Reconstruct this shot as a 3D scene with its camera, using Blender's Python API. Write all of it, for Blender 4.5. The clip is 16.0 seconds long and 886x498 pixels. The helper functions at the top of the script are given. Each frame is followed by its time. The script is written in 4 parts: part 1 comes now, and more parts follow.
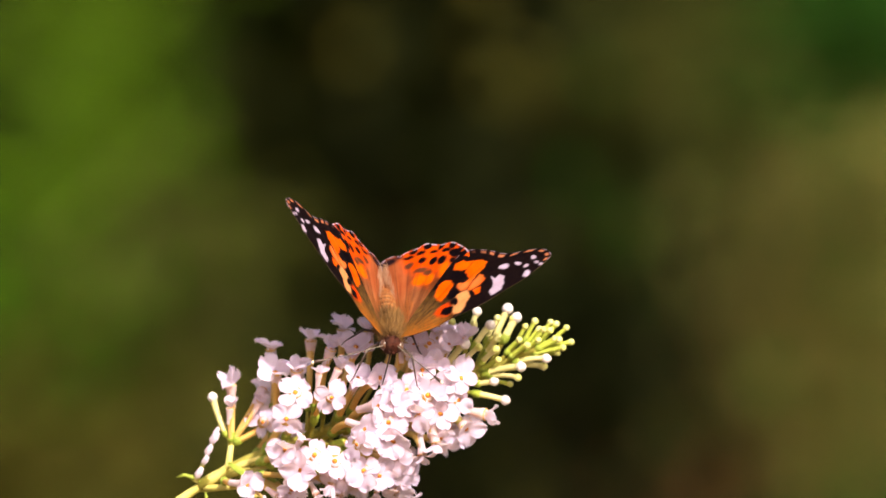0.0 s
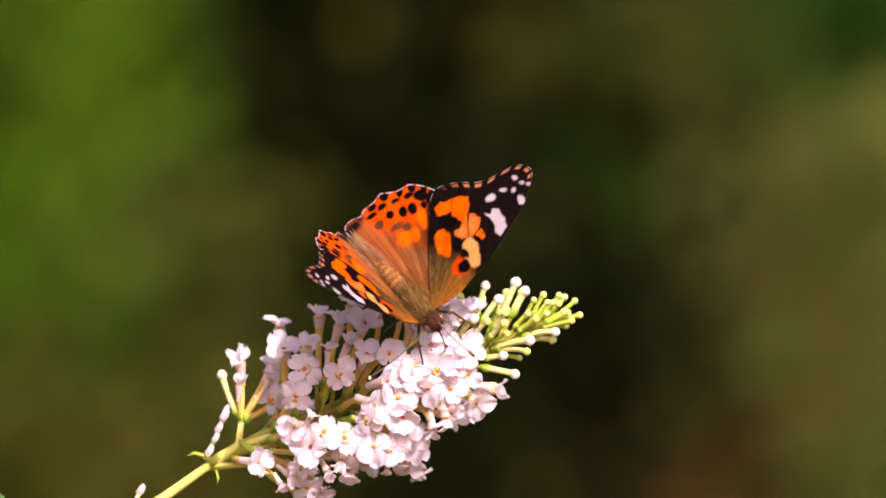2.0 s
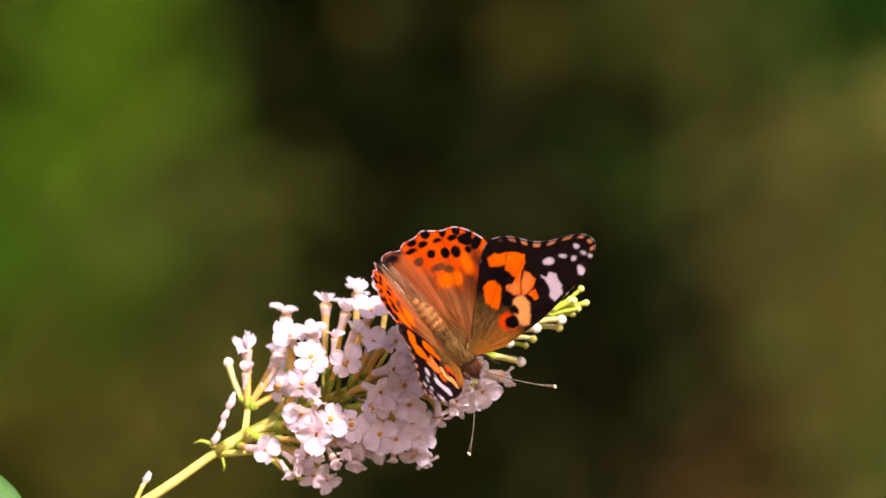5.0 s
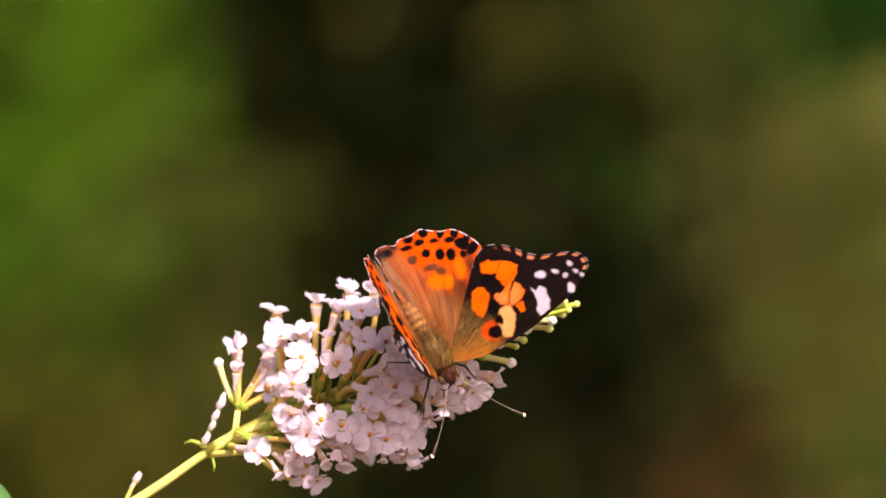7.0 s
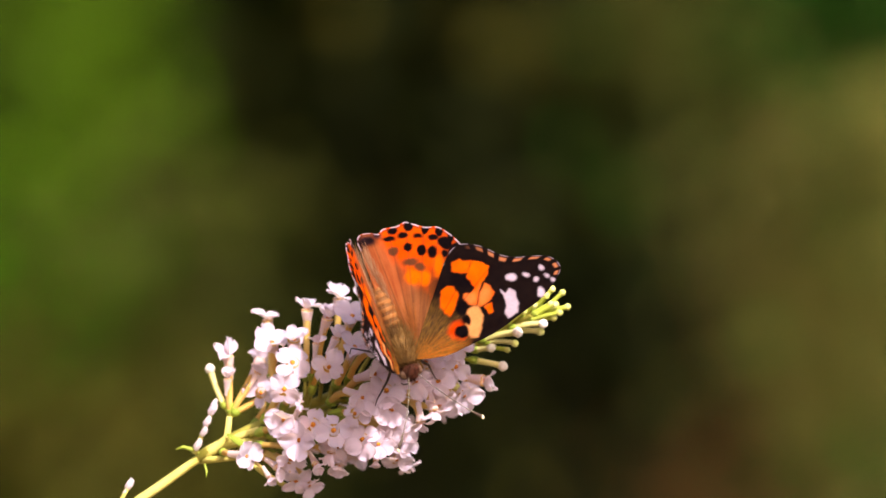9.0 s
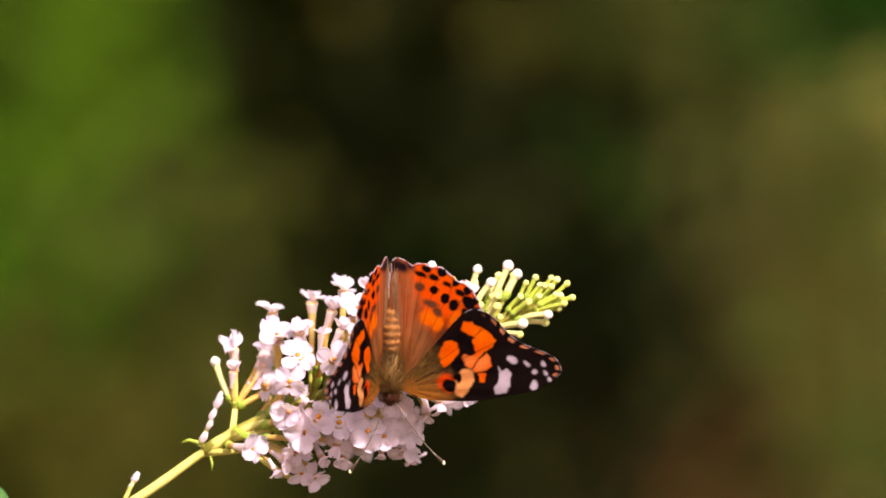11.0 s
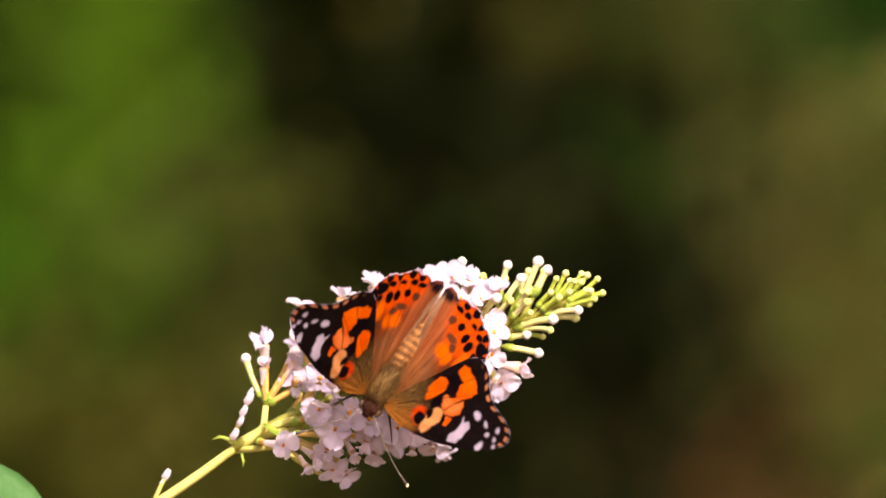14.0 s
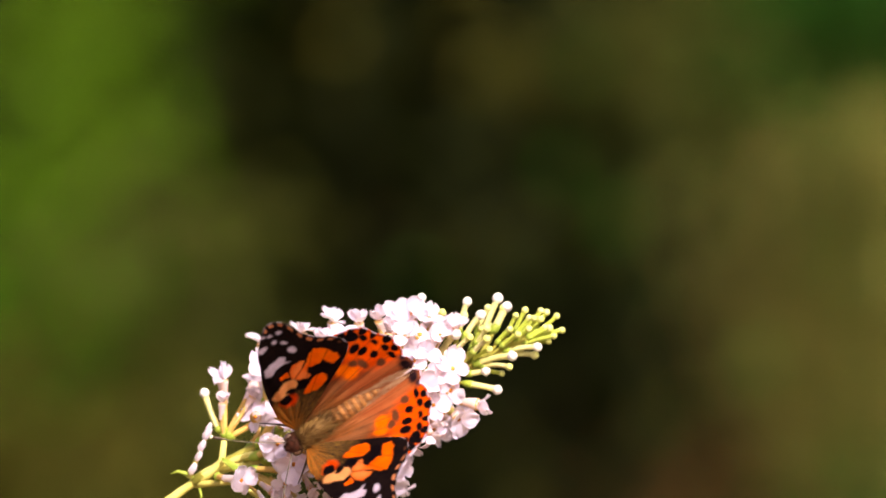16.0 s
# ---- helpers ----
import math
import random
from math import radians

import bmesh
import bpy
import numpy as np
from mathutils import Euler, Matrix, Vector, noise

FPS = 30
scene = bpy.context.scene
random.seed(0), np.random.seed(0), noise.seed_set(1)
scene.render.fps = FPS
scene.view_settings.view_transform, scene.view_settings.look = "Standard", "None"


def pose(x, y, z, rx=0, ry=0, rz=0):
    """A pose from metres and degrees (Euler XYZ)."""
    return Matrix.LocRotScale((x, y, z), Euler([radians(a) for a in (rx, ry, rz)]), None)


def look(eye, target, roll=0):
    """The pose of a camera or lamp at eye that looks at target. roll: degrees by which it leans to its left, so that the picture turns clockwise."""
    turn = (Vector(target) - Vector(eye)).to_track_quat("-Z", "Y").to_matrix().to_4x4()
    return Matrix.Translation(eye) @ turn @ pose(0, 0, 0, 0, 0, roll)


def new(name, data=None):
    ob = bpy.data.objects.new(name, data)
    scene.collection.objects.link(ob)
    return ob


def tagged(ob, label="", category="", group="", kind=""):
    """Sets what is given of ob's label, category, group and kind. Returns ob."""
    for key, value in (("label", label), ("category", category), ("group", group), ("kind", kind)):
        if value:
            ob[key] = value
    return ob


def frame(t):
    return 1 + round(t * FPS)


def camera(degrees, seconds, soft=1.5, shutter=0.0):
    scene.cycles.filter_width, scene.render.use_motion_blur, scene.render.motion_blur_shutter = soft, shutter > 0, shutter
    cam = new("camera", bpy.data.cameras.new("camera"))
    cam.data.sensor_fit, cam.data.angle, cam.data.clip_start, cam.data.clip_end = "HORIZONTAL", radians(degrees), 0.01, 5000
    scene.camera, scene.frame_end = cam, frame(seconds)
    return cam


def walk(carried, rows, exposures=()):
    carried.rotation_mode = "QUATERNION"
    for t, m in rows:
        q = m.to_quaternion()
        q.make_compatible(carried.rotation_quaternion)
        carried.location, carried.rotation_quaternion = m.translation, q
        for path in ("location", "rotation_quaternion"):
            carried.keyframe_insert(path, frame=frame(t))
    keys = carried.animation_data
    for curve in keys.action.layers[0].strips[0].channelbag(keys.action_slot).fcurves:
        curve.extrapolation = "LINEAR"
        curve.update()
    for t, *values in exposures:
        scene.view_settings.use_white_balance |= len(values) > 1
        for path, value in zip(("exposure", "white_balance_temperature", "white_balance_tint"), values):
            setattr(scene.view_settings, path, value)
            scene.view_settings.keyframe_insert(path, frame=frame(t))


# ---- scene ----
MM = 0.001
EYE = (0.0, -1.3, 1.3)
HEIGHT = 1.3          # height of the point that the camera mostly faces

# ---- camera ----
cam = camera(7.265, 16.0, soft=1.6)
cam.data.dof.use_dof = True
cam.data.dof.focus_distance = 1.280
cam.data.dof.aperture_fstop = 14.0
# seconds, aim across and up in mm on the plane of the blossom, lean in degrees
AIM = [
    (0.0, -0.54, 6.17, 1.47),
    (0.5, -0.46, 4.35, 1.15),
    (1.0, -0.57, 2.02, 0.63),
    (1.5, -1.10, 1.68, 0.86),
    (2.0, -1.85, 1.45, 0.69),
    (2.5, -3.13, 1.67, 0.59),
    (3.0, -3.79, 1.54, 0.75),
    (3.5, -4.53, 1.85, 1.08),
    (3.7, -4.12, 1.42, 0.77),
    (6.0, -1.98, -1.13, 0.78),
    (6.5, -1.70, -0.86, 0.87),
    (7.0, -1.29, -0.69, 0.88),
    (7.5, -1.10, -0.42, 0.82),
    (8.0, -0.59, -0.36, 0.48),
    (8.5, 0.02, 0.69, 0.52),
    (9.0, 0.51, 0.06, 0.38),
    (11.3, -0.39, -1.55, 0.05),
    (11.5, -0.66, -0.32, 0.30),
    (11.8, 0.60, 0.82, 0.33),
    (12.0, 0.00, 0.86, 0.35),
    (12.2, 0.84, -0.74, 0.02),
    (12.5, 0.00, -0.00, -0.00),
    (13.0, -1.51, -0.79, -0.04),
    (13.5, -2.60, -1.26, -0.05),
    (14.0, -5.94, -2.26, -0.17),
    (14.5, -7.95, -1.97, -0.09),
    (15.0, -7.09, 1.30, -0.06),
    (15.5, -0.30, 2.72, 0.22),
    (16.0, 1.57, 4.48, 0.23),
]
walk(cam, [(t, look(EYE, (u * MM, 0, HEIGHT + v * MM), a)) for t, u, v, a in AIM], [(0.0, 0.76, 6800, 9), (16.0, 0.76, 6800, 9)])

# ---- light ----
TO_SUN = Vector((0.29, -0.71, 0.64)).normalized()
world = bpy.data.worlds.new("sky")
scene.world = world
world.use_nodes = True
sky = world.node_tree.nodes.new("ShaderNodeTexSky")
sky.sky_type = "NISHITA"
sky.sun_disc = False
sky.air_density, sky.dust_density, sky.ozone_density = 0.8, 6.0, 0.4
sky.sun_elevation = math.asin(TO_SUN.z)
sky.sun_rotation = math.atan2(TO_SUN.x, TO_SUN.y)
back = world.node_tree.nodes["Background"]
back.inputs["Strength"].default_value = 0.15
world.node_tree.links.new(sky.outputs["Color"], back.inputs["Color"])
sun = new("sun", bpy.data.lights.new("sun", "SUN"))
sun.data.energy = 4.7
sun.data.angle = radians(0.5)
sun.data.color = (1.0, 0.95, 0.86)
sun.matrix_world = look(TO_SUN * 10, (0, 0, 0))


# ---- materials ----
def material(name, colour, rough=0.6, colour_b=None, scale=400.0, bump=0.0, translucent=0.0, attribute="", vary=0.0, coat=0.0, spec=0.25, through_colour=None):
    """A surface of two mingled colours, with fine relief and light that shines through thin parts."""
    mat = bpy.data.materials.new(name)
    mat.use_nodes = True
    nt = mat.node_tree
    nt.nodes.clear()
    add, link = nt.nodes.new, nt.links.new
    out, bsdf = add("ShaderNodeOutputMaterial"), add("ShaderNodeBsdfPrincipled")
    bsdf.inputs["Roughness"].default_value = rough
    bsdf.inputs["Specular IOR Level"].default_value = spec
    bsdf.inputs["Coat Weight"].default_value = coat
    coords = add("ShaderNodeTexCoord")
    fine = add("ShaderNodeTexNoise")
    fine.inputs["Scale"].default_value = scale
    fine.inputs["Detail"].default_value = 5
    link(coords.outputs["Object"], fine.inputs["Vector"])
    broad = add("ShaderNodeTexNoise")
    broad.inputs["Scale"].default_value = scale * 0.18
    link(coords.outputs["Object"], broad.inputs["Vector"])
    mix = add("ShaderNodeMix")
    mix.data_type = "RGBA"
    ramp = add("ShaderNodeMapRange")
    ramp.inputs["From Min"].default_value, ramp.inputs["From Max"].default_value = 0.35, 0.65
    both = add("ShaderNodeMath")
    both.operation = "MULTIPLY_ADD"
    both.inputs[1].default_value = 0.5
    half = add("ShaderNodeMath")
    half.operation = "MULTIPLY"
    half.inputs[1].default_value = 0.5
    link(broad.outputs["Fac"], half.inputs[0])
    link(fine.outputs["Fac"], both.inputs[0])
    link(half.outputs[0], both.inputs[2])
    link(both.outputs[0], ramp.inputs["Value"])
    link(ramp.outputs["Result"], mix.inputs["Factor"])
    if attribute:
        own = add("ShaderNodeAttribute")
        own.attribute_name = attribute
        dark = add("ShaderNodeMix")
        dark.data_type, dark.blend_type = "RGBA", "MULTIPLY"
        dark.inputs["Factor"].default_value = 1.0
        link(own.outputs["Color"], dark.inputs["A"])
        mix.inputs["A"].default_value, mix.inputs["B"].default_value = (*colour, 1), (*colour_b, 1)
        link(mix.outputs["Result"], dark.inputs["B"])
        colour_out = dark.outputs["Result"]
    else:
        mix.inputs["A"].default_value, mix.inputs["B"].default_value = (*colour, 1), (*(colour_b or colour), 1)
        colour_out = mix.outputs["Result"]
    if vary:
        info = add("ShaderNodeObjectInfo")
        hue = add("ShaderNodeHueSaturation")
        span = add("ShaderNodeMapRange")
        span.inputs["To Min"].default_value, span.inputs["To Max"].default_value = 1 - vary, 1 + vary * 0.4
        link(info.outputs["Random"], span.inputs["Value"])
        link(span.outputs["Result"], hue.inputs["Value"])
        link(colour_out, hue.inputs["Color"])
        colour_out = hue.outputs["Color"]
    link(colour_out, bsdf.inputs["Base Color"])
    if bump:
        relief = add("ShaderNodeBump")
        relief.inputs["Strength"].default_value = bump
        relief.inputs["Distance"].default_value = 0.3 / scale
        link(fine.outputs["Fac"], relief.inputs["Height"])
        link(relief.outputs["Normal"], bsdf.inputs["Normal"])
    last = bsdf.outputs["BSDF"]
    if translucent:
        thin = add("ShaderNodeBsdfTranslucent")
        link(colour_out, thin.inputs["Color"])
        if through_colour:
            nt.links.remove(thin.inputs["Color"].links[0])
            thin.inputs["Color"].default_value = (*through_colour, 1)
        blend = add("ShaderNodeMixShader")
        blend.inputs["Fac"].default_value = translucent
        link(bsdf.outputs["BSDF"], blend.inputs[1])
        link(thin.outputs["BSDF"], blend.inputs[2])
        last = blend.outputs["Shader"]
    link(last, out.inputs["Surface"])
    return mat


PETAL = material("white lilac petal", (0.775, 0.67, 0.96), 0.6, (0.735, 0.63, 0.93), 500, 0.12, 0.66, vary=0.06, spec=0.10, through_colour=(0.98, 0.88, 0.79))
THROAT = material("orange throat", (0.75, 0.27, 0.03), 0.6, (0.62, 0.20, 0.02), 900, 0.1)
TUBE = material("golden corolla tube", (0.70, 0.34, 0.05), 0.55, (0.75, 0.54, 0.20), 250, 0.15, 0.35, vary=0.2)
BUD = material("yellow-green bud", (0.34, 0.42, 0.03), 0.5, (0.50, 0.52, 0.09), 350, 0.15, 0.2, vary=0.2)
KNOB = material("cream bud tip", (0.62, 0.62, 0.12), 0.5, (0.78, 0.70, 0.34), 500, 0.1, 0.2, vary=0.1)
CREAM = material("cream bud tube", (0.60, 0.56, 0.12), 0.5, (0.76, 0.66, 0.34), 250, 0.15, 0.2, vary=0.2)
WHITEBUD = material("white bud tip", (0.86, 0.78, 0.74), 0.5, (0.82, 0.70, 0.72), 500, 0.1, 0.3, vary=0.08)
TWIGS = material("green flower stalks", (0.24, 0.21, 0.03), 0.6, (0.36, 0.31, 0.06), 300, 0.3, 0.15)
STEM = material("yellow-green downy stem", (0.50, 0.42, 0.09), 0.6, (0.62, 0.52, 0.18), 300, 0.3)
SEPAL = material("green calyx", (0.19, 0.25, 0.02), 0.6, (0.28, 0.32, 0.05), 400, 0.2, vary=0.2)
DOWN = material("pale stem down", (0.72, 0.70, 0.45), 0.8, (0.60, 0.55, 0.30), 600)
LEAF = material("green buddleia leaf", (0.05, 0.12, 0.03), 0.45, (0.08, 0.17, 0.05), 200, 0.4, 0.2)
WING = material("butterfly wing scales", (1.0, 1.0, 1.0), 0.7, (0.84, 0.80, 0.78), 2600, 0.25, 0.46, attribute="scales", spec=0.015)
FUZZ = material("olive-brown body hair", (0.215, 0.108, 0.028), 0.8, (0.092, 0.042, 0.015), 900, 0.2, 0.2)
RUST = material("rusty wing hair", (0.30, 0.095, 0.025), 0.8, (0.20, 0.065, 0.020), 700, 0.2, 0.25)
TAWNY = material("tawny wing hair", (0.36, 0.10, 0.015), 0.8, (0.16, 0.055, 0.015), 700, 0.2, 0.25)
CHITIN = material("dark brown chitin", (0.03, 0.016, 0.012), 0.4, (0.07, 0.04, 0.03), 1200, 0.2)
HEADHAIR = material("russet head hair", (0.075, 0.019, 0.010), 0.8, (0.02, 0.008, 0.006), 1100, 0.4, spec=0.08)
BANDS = material("dark tawny abdomen ring", (0.17, 0.066, 0.02), 0.8, (0.11, 0.045, 0.016), 900, 0.3)
ABDOMEN = material("banded tawny abdomen", (0.30, 0.115, 0.028), 0.7, (0.22, 0.082, 0.022), 900, 0.4)
PALE = material("cream antenna tip", (0.75, 0.66, 0.48), 0.6, (0.65, 0.55, 0.38), 900)
FEELER = material("grey-brown antenna", (0.20, 0.155, 0.12), 0.6, (0.07, 0.05, 0.035), 1500)
SILK = material("pale silky wing hair", (0.46, 0.25, 0.15), 0.6, (0.28, 0.13, 0.07), 700, 0.2, 0.3)
EYEMAT = material("brown compound eye", (0.07, 0.03, 0.02), 0.2, (0.10, 0.05, 0.03), 3000, 0.2, coat=0.4)
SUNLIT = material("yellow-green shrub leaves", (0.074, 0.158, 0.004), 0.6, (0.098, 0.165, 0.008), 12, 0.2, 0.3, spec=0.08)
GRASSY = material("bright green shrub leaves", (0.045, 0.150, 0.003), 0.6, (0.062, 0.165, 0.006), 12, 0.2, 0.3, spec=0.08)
OLIVE = material("olive-brown dry leaves", (0.068, 0.070, 0.013), 0.7, (0.051, 0.055, 0.009), 9, 0.2, 0.2, spec=0.08)
# near-black leaf colour stands in for the deep shade of the hedges
SHADE = material("hedge leaves with shade in colour", (0.0074, 0.0098, 0.0018), 0.7, (0.0094, 0.0118, 0.0022), 9, 0.2, 0.1, spec=0.045)
# green darkened in the colour itself, for shrubs that read as shaded
DEEP = material("deep green leaves with shade in colour", (0.008, 0.036, 0.001), 0.7, (0.012, 0.045, 0.002), 9, 0.2, 0.1, spec=0.08)
STRAW = material("pale olive dry leaves", (0.33, 0.29, 0.080), 0.7, (0.26, 0.23, 0.06), 9, 0.2, 0.2, spec=0.08)
MOSS = material("olive-green leaves", (0.085, 0.072, 0.010), 0.7, (0.066, 0.060, 0.008), 9, 0.2, 0.2, spec=0.08)
RUSSET = material("russet leaves", (0.15, 0.070, 0.022), 0.7, (0.10, 0.050, 0.016), 9, 0.2, 0.2, spec=0.08)
BARK = material("dark brown bark", (0.008, 0.0075, 0.0034), 0.85, (0.0055, 0.005, 0.0022), 60, 0.5, spec=0.03)
SOIL = material("brown soil with litter", (0.13, 0.085, 0.045), 0.95, (0.08, 0.06, 0.03), 14, 0.6)


# ---- mesh helpers ----
def mesh_of(name, bm, mat, smooth=True):
    me = bpy.data.meshes.new(name)
    bm.to_mesh(me)
    bm.free()
    for m in mat if isinstance(mat, (list, tuple)) else [mat]:
        me.materials.append(m)
    if smooth:
        me.polygons.foreach_set("use_smooth", [True] * len(me.polygons))
    return me


def part(name, me, parent, label="", m=None, kind=""):
    """Links a mesh as one part under a thing or under a part."""
    ob = new(name, me)
    ob.parent = parent
    if m is not None:
        ob.matrix_basis = m
    return tagged(ob, label, kind=kind)


def along(direction, place, spin=0.0):
    """The pose whose z axis points along a direction."""
    q = Vector(direction).to_track_quat("Z", "Y").to_matrix().to_4x4()
    return Matrix.Translation(place) @ q @ Matrix.Rotation(spin, 4, "Z")


def sweep(bm, points, radii, sides=8, cap=True, mat=0):
    """A tapered tube through points."""
    points = [Vector(p) for p in points]
    rings = []
    side = None
    for i, p in enumerate(points):
        way = (points[min(i + 1, len(points) - 1)] - points[max(i - 1, 0)]).normalized()
        if side is None:
            side = way.orthogonal().normalized()
        side = (side - way * side.dot(way)).normalized()
        other = way.cross(side)
        r = radii[i]
        rings.append([bm.verts.new(p + (side * math.cos(2 * math.pi * k / sides) + other * math.sin(2 * math.pi * k / sides)) * r) for k in range(sides)])
    for a, b in zip(rings, rings[1:]):
        for k in range(sides):
            f = bm.faces.new((a[k], a[(k + 1) % sides], b[(k + 1) % sides], b[k]))
            f.material_index = mat
    if cap:
        bm.faces.new(rings[0][::-1]).material_index = mat
        bm.faces.new(rings[-1]).material_index = mat
    return bm


def curve_points(a, b, bend, n=8):
    """Points on a bowed line from a to b."""
    a, b, bend = Vector(a), Vector(b), Vector(bend)
    return [a.lerp(b, i / n) + bend * (4 * (i / n) * (1 - i / n)) for i in range(n + 1)]


def blob(bm, centre, radii, rings=14, sides=20, rough=0.0):
    """A closed rounded body, longest along y."""
    rows = []
    for i in range(1, rings):
        a = math.pi * i / rings
        row = []
        for k in range(sides):
            b = 2 * math.pi * k / sides
            d = Vector((math.sin(a) * math.cos(b), -math.cos(a), math.sin(a) * math.sin(b)))
            s = 1 + rough * noise.noise(d * 2.3)
            row.append(bm.verts.new(Vector(centre) + Vector((d.x * radii[0], d.y * radii[1], d.z * radii[2])) * s))
        rows.append(row)
    ends = [bm.verts.new(Vector(centre) + Vector((0, -radii[1], 0))), bm.verts.new(Vector(centre) + Vector((0, radii[1], 0)))]
    for k in range(sides):
        j = (k + 1) % sides
        bm.faces.new((ends[0], rows[0][k], rows[0][j]))
        bm.faces.new((ends[1], rows[-1][j], rows[-1][k]))
        for a, b in zip(rows, rows[1:]):
            bm.faces.new((a[k], b[k], b[j], a[j]))
    return bm


def hairs(bm, roots, ways, length, width, rng, droop=0.0):
    """Fine tapering hairs from roots along ways."""
    for p, w in zip(roots, ways):
        w = (Vector(w) + Vector((rng.uniform(-1, 1), rng.uniform(-1, 1), rng.uniform(-1, 1))) * 0.22).normalized()
        s = w.cross(Vector((rng.uniform(-1, 1), rng.uniform(-1, 1), rng.uniform(-1, 1)))).normalized() * width * 0.5
        n = length * rng.uniform(0.6, 1.3)
        p = Vector(p)
        m = p + w * n * 0.55
        e = p + w * n + Vector((0, -droop * n, 0))
        a, b, c, d, t = (bm.verts.new(x) for x in (p - s, p + s, m + s * 0.8, m - s * 0.8, e))
        bm.faces.new((a, b, c, d))
        bm.faces.new((d, c, t))


# ---- ground and the growth far behind ----
def ground():
    bm = bmesh.new()
    n = 60
    grid = []
    for i in range(n + 1):
        row = []
        for j in range(n + 1):
            x, y = ((i / n * 2 - 1) ** 3) * 300, ((j / n * 2 - 1) ** 3) * 300
            row.append(bm.verts.new((x, y + 4, 0.05 * noise.noise(Vector((x * 0.7, y * 0.7, 0))))))
        grid.append(row)
    for i in range(n):
        for j in range(n):
            bm.faces.new((grid[i][j], grid[i + 1][j], grid[i + 1][j + 1], grid[i][j + 1]))
    return tagged(new("ground", mesh_of("ground", bm, SOIL)), "brown garden soil with dry leaf litter", "ground", kind="structure")


def leafy(name, label, mats, centre, size, count, leaf, seed, stems=5, lowest=4):
    """A shrub: branching stems from the ground and a crown of single leaves."""
    rng = random.Random(seed)
    base = new(name)
    base.location = (centre[0], centre[1], 0)
    tagged(base, label, "shrub")
    girth = min(0.022, 0.003 + 0.04 * size[0])
    tips = []
    for k in range(stems):
        bm = bmesh.new()
        a = rng.uniform(0, 6.28)
        top = Vector((math.cos(a) * size[0] * rng.uniform(0.1, 0.6), math.sin(a) * size[1] * rng.uniform(0.1, 0.6), centre[2] + size[2] * rng.uniform(-0.2, 0.5)))
        pts = curve_points((rng.uniform(-0.1, 0.1), rng.uniform(-0.1, 0.1), -0.05), top, (rng.uniform(-0.1, 0.1), rng.uniform(-0.1, 0.1), 0.05), 7)
        sweep(bm, pts, [girth * (1 - 0.11 * i) for i in range(8)], 6)
        for i in range(lowest, 8):
            tip = pts[i] + Vector((rng.uniform(-1, 1) * size[0], rng.uniform(-1, 1) * size[1], rng.uniform(0, 0.6) * size[2])) * 0.4
            sweep(bm, curve_points(pts[i], tip, (0, 0, 0.04), 4), [girth * f for f in (0.36, 0.32, 0.27, 0.2, 0.14)], 5)
            tips.append(tip)
        part("branch", mesh_of("branch", bm, BARK), base)
    verts, faces = [], []
    clumps = [Vector((rng.gauss(0, 0.45) * size[0], rng.gauss(0, 0.45) * size[1], centre[2] + rng.gauss(0, 0.45) * size[2])) for _ in range(max(8, count // 70))] + tips
    for _ in range(count):
        c = rng.choice(clumps)
        p = c + Vector((rng.gauss(0, 1), rng.gauss(0, 1), rng.gauss(0, 1))) * leaf * 2.2
        way = Vector((rng.gauss(0, 1), rng.gauss(0, 1), rng.gauss(-0.2, 0.7))).normalized()
        side = way.cross(Vector((rng.gauss(0, 0.5), rng.gauss(0, 0.5), 1))).normalized() * leaf * 0.28
        up = side.cross(way).normalized() * leaf * 0.06
        ln = leaf * rng.uniform(0.7, 1.3)
        o = len(verts)
        verts += [p, p + way * ln * 0.45 + side + up, p + way * ln * 0.5 - up * 0.5, p + way * ln * 0.45 - side + up, p + way * ln]
        faces += [(o, o + 1, o + 2), (o, o + 2, o + 3), (o + 1, o + 4, o + 2), (o + 2, o + 4, o + 3)]
    me = bpy.data.meshes.new("foliage")
    me.from_pydata([tuple(v) for v in verts], [], faces)
    me.materials.append(mats)
    part("foliage", me, base, kind="stuff")
    return base


ground()
# the hedges' shade lies in the leaf colour; no object shades them
leafy("hedge", "tall dark hedge of small leaves, shade put into colour", SHADE, (0.0, 6.6, 1.25), (1.6, 0.35, 1.0), 30000, 0.075, 3, 16)
# second row, added to close gaps that let bright ground through
leafy("hedge", "dense dark backing hedge, deep shade put into colour", SHADE, (0.2, 7.7, 1.25), (1.1, 0.3, 0.75), 26000, 0.085, 4, 14)
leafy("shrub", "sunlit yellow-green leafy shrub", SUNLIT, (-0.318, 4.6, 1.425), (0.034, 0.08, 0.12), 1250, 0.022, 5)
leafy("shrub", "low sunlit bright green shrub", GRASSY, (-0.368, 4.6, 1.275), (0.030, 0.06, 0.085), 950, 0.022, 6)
leafy("shrub", "dry olive-brown twiggy shrub", OLIVE, (-0.215, 4.4, 1.285), (0.040, 0.06, 0.12), 620, 0.024, 7, 3)
leafy("shrub", "low olive shrub in half shade", MOSS, (-0.30, 4.45, 1.11), (0.13, 0.06, 0.045), 1000, 0.030, 8, 3)
leafy("shrub", "dim olive shrub in half shade", MOSS, (0.0, 5.4, 1.50), (0.18, 0.08, 0.07), 120, 0.030, 17, 3)
leafy("shrub", "pale dry twiggy shrub in the sun", STRAW, (0.364, 4.7, 1.292), (0.036, 0.08, 0.085), 10000, 0.021, 12, 4, 6)
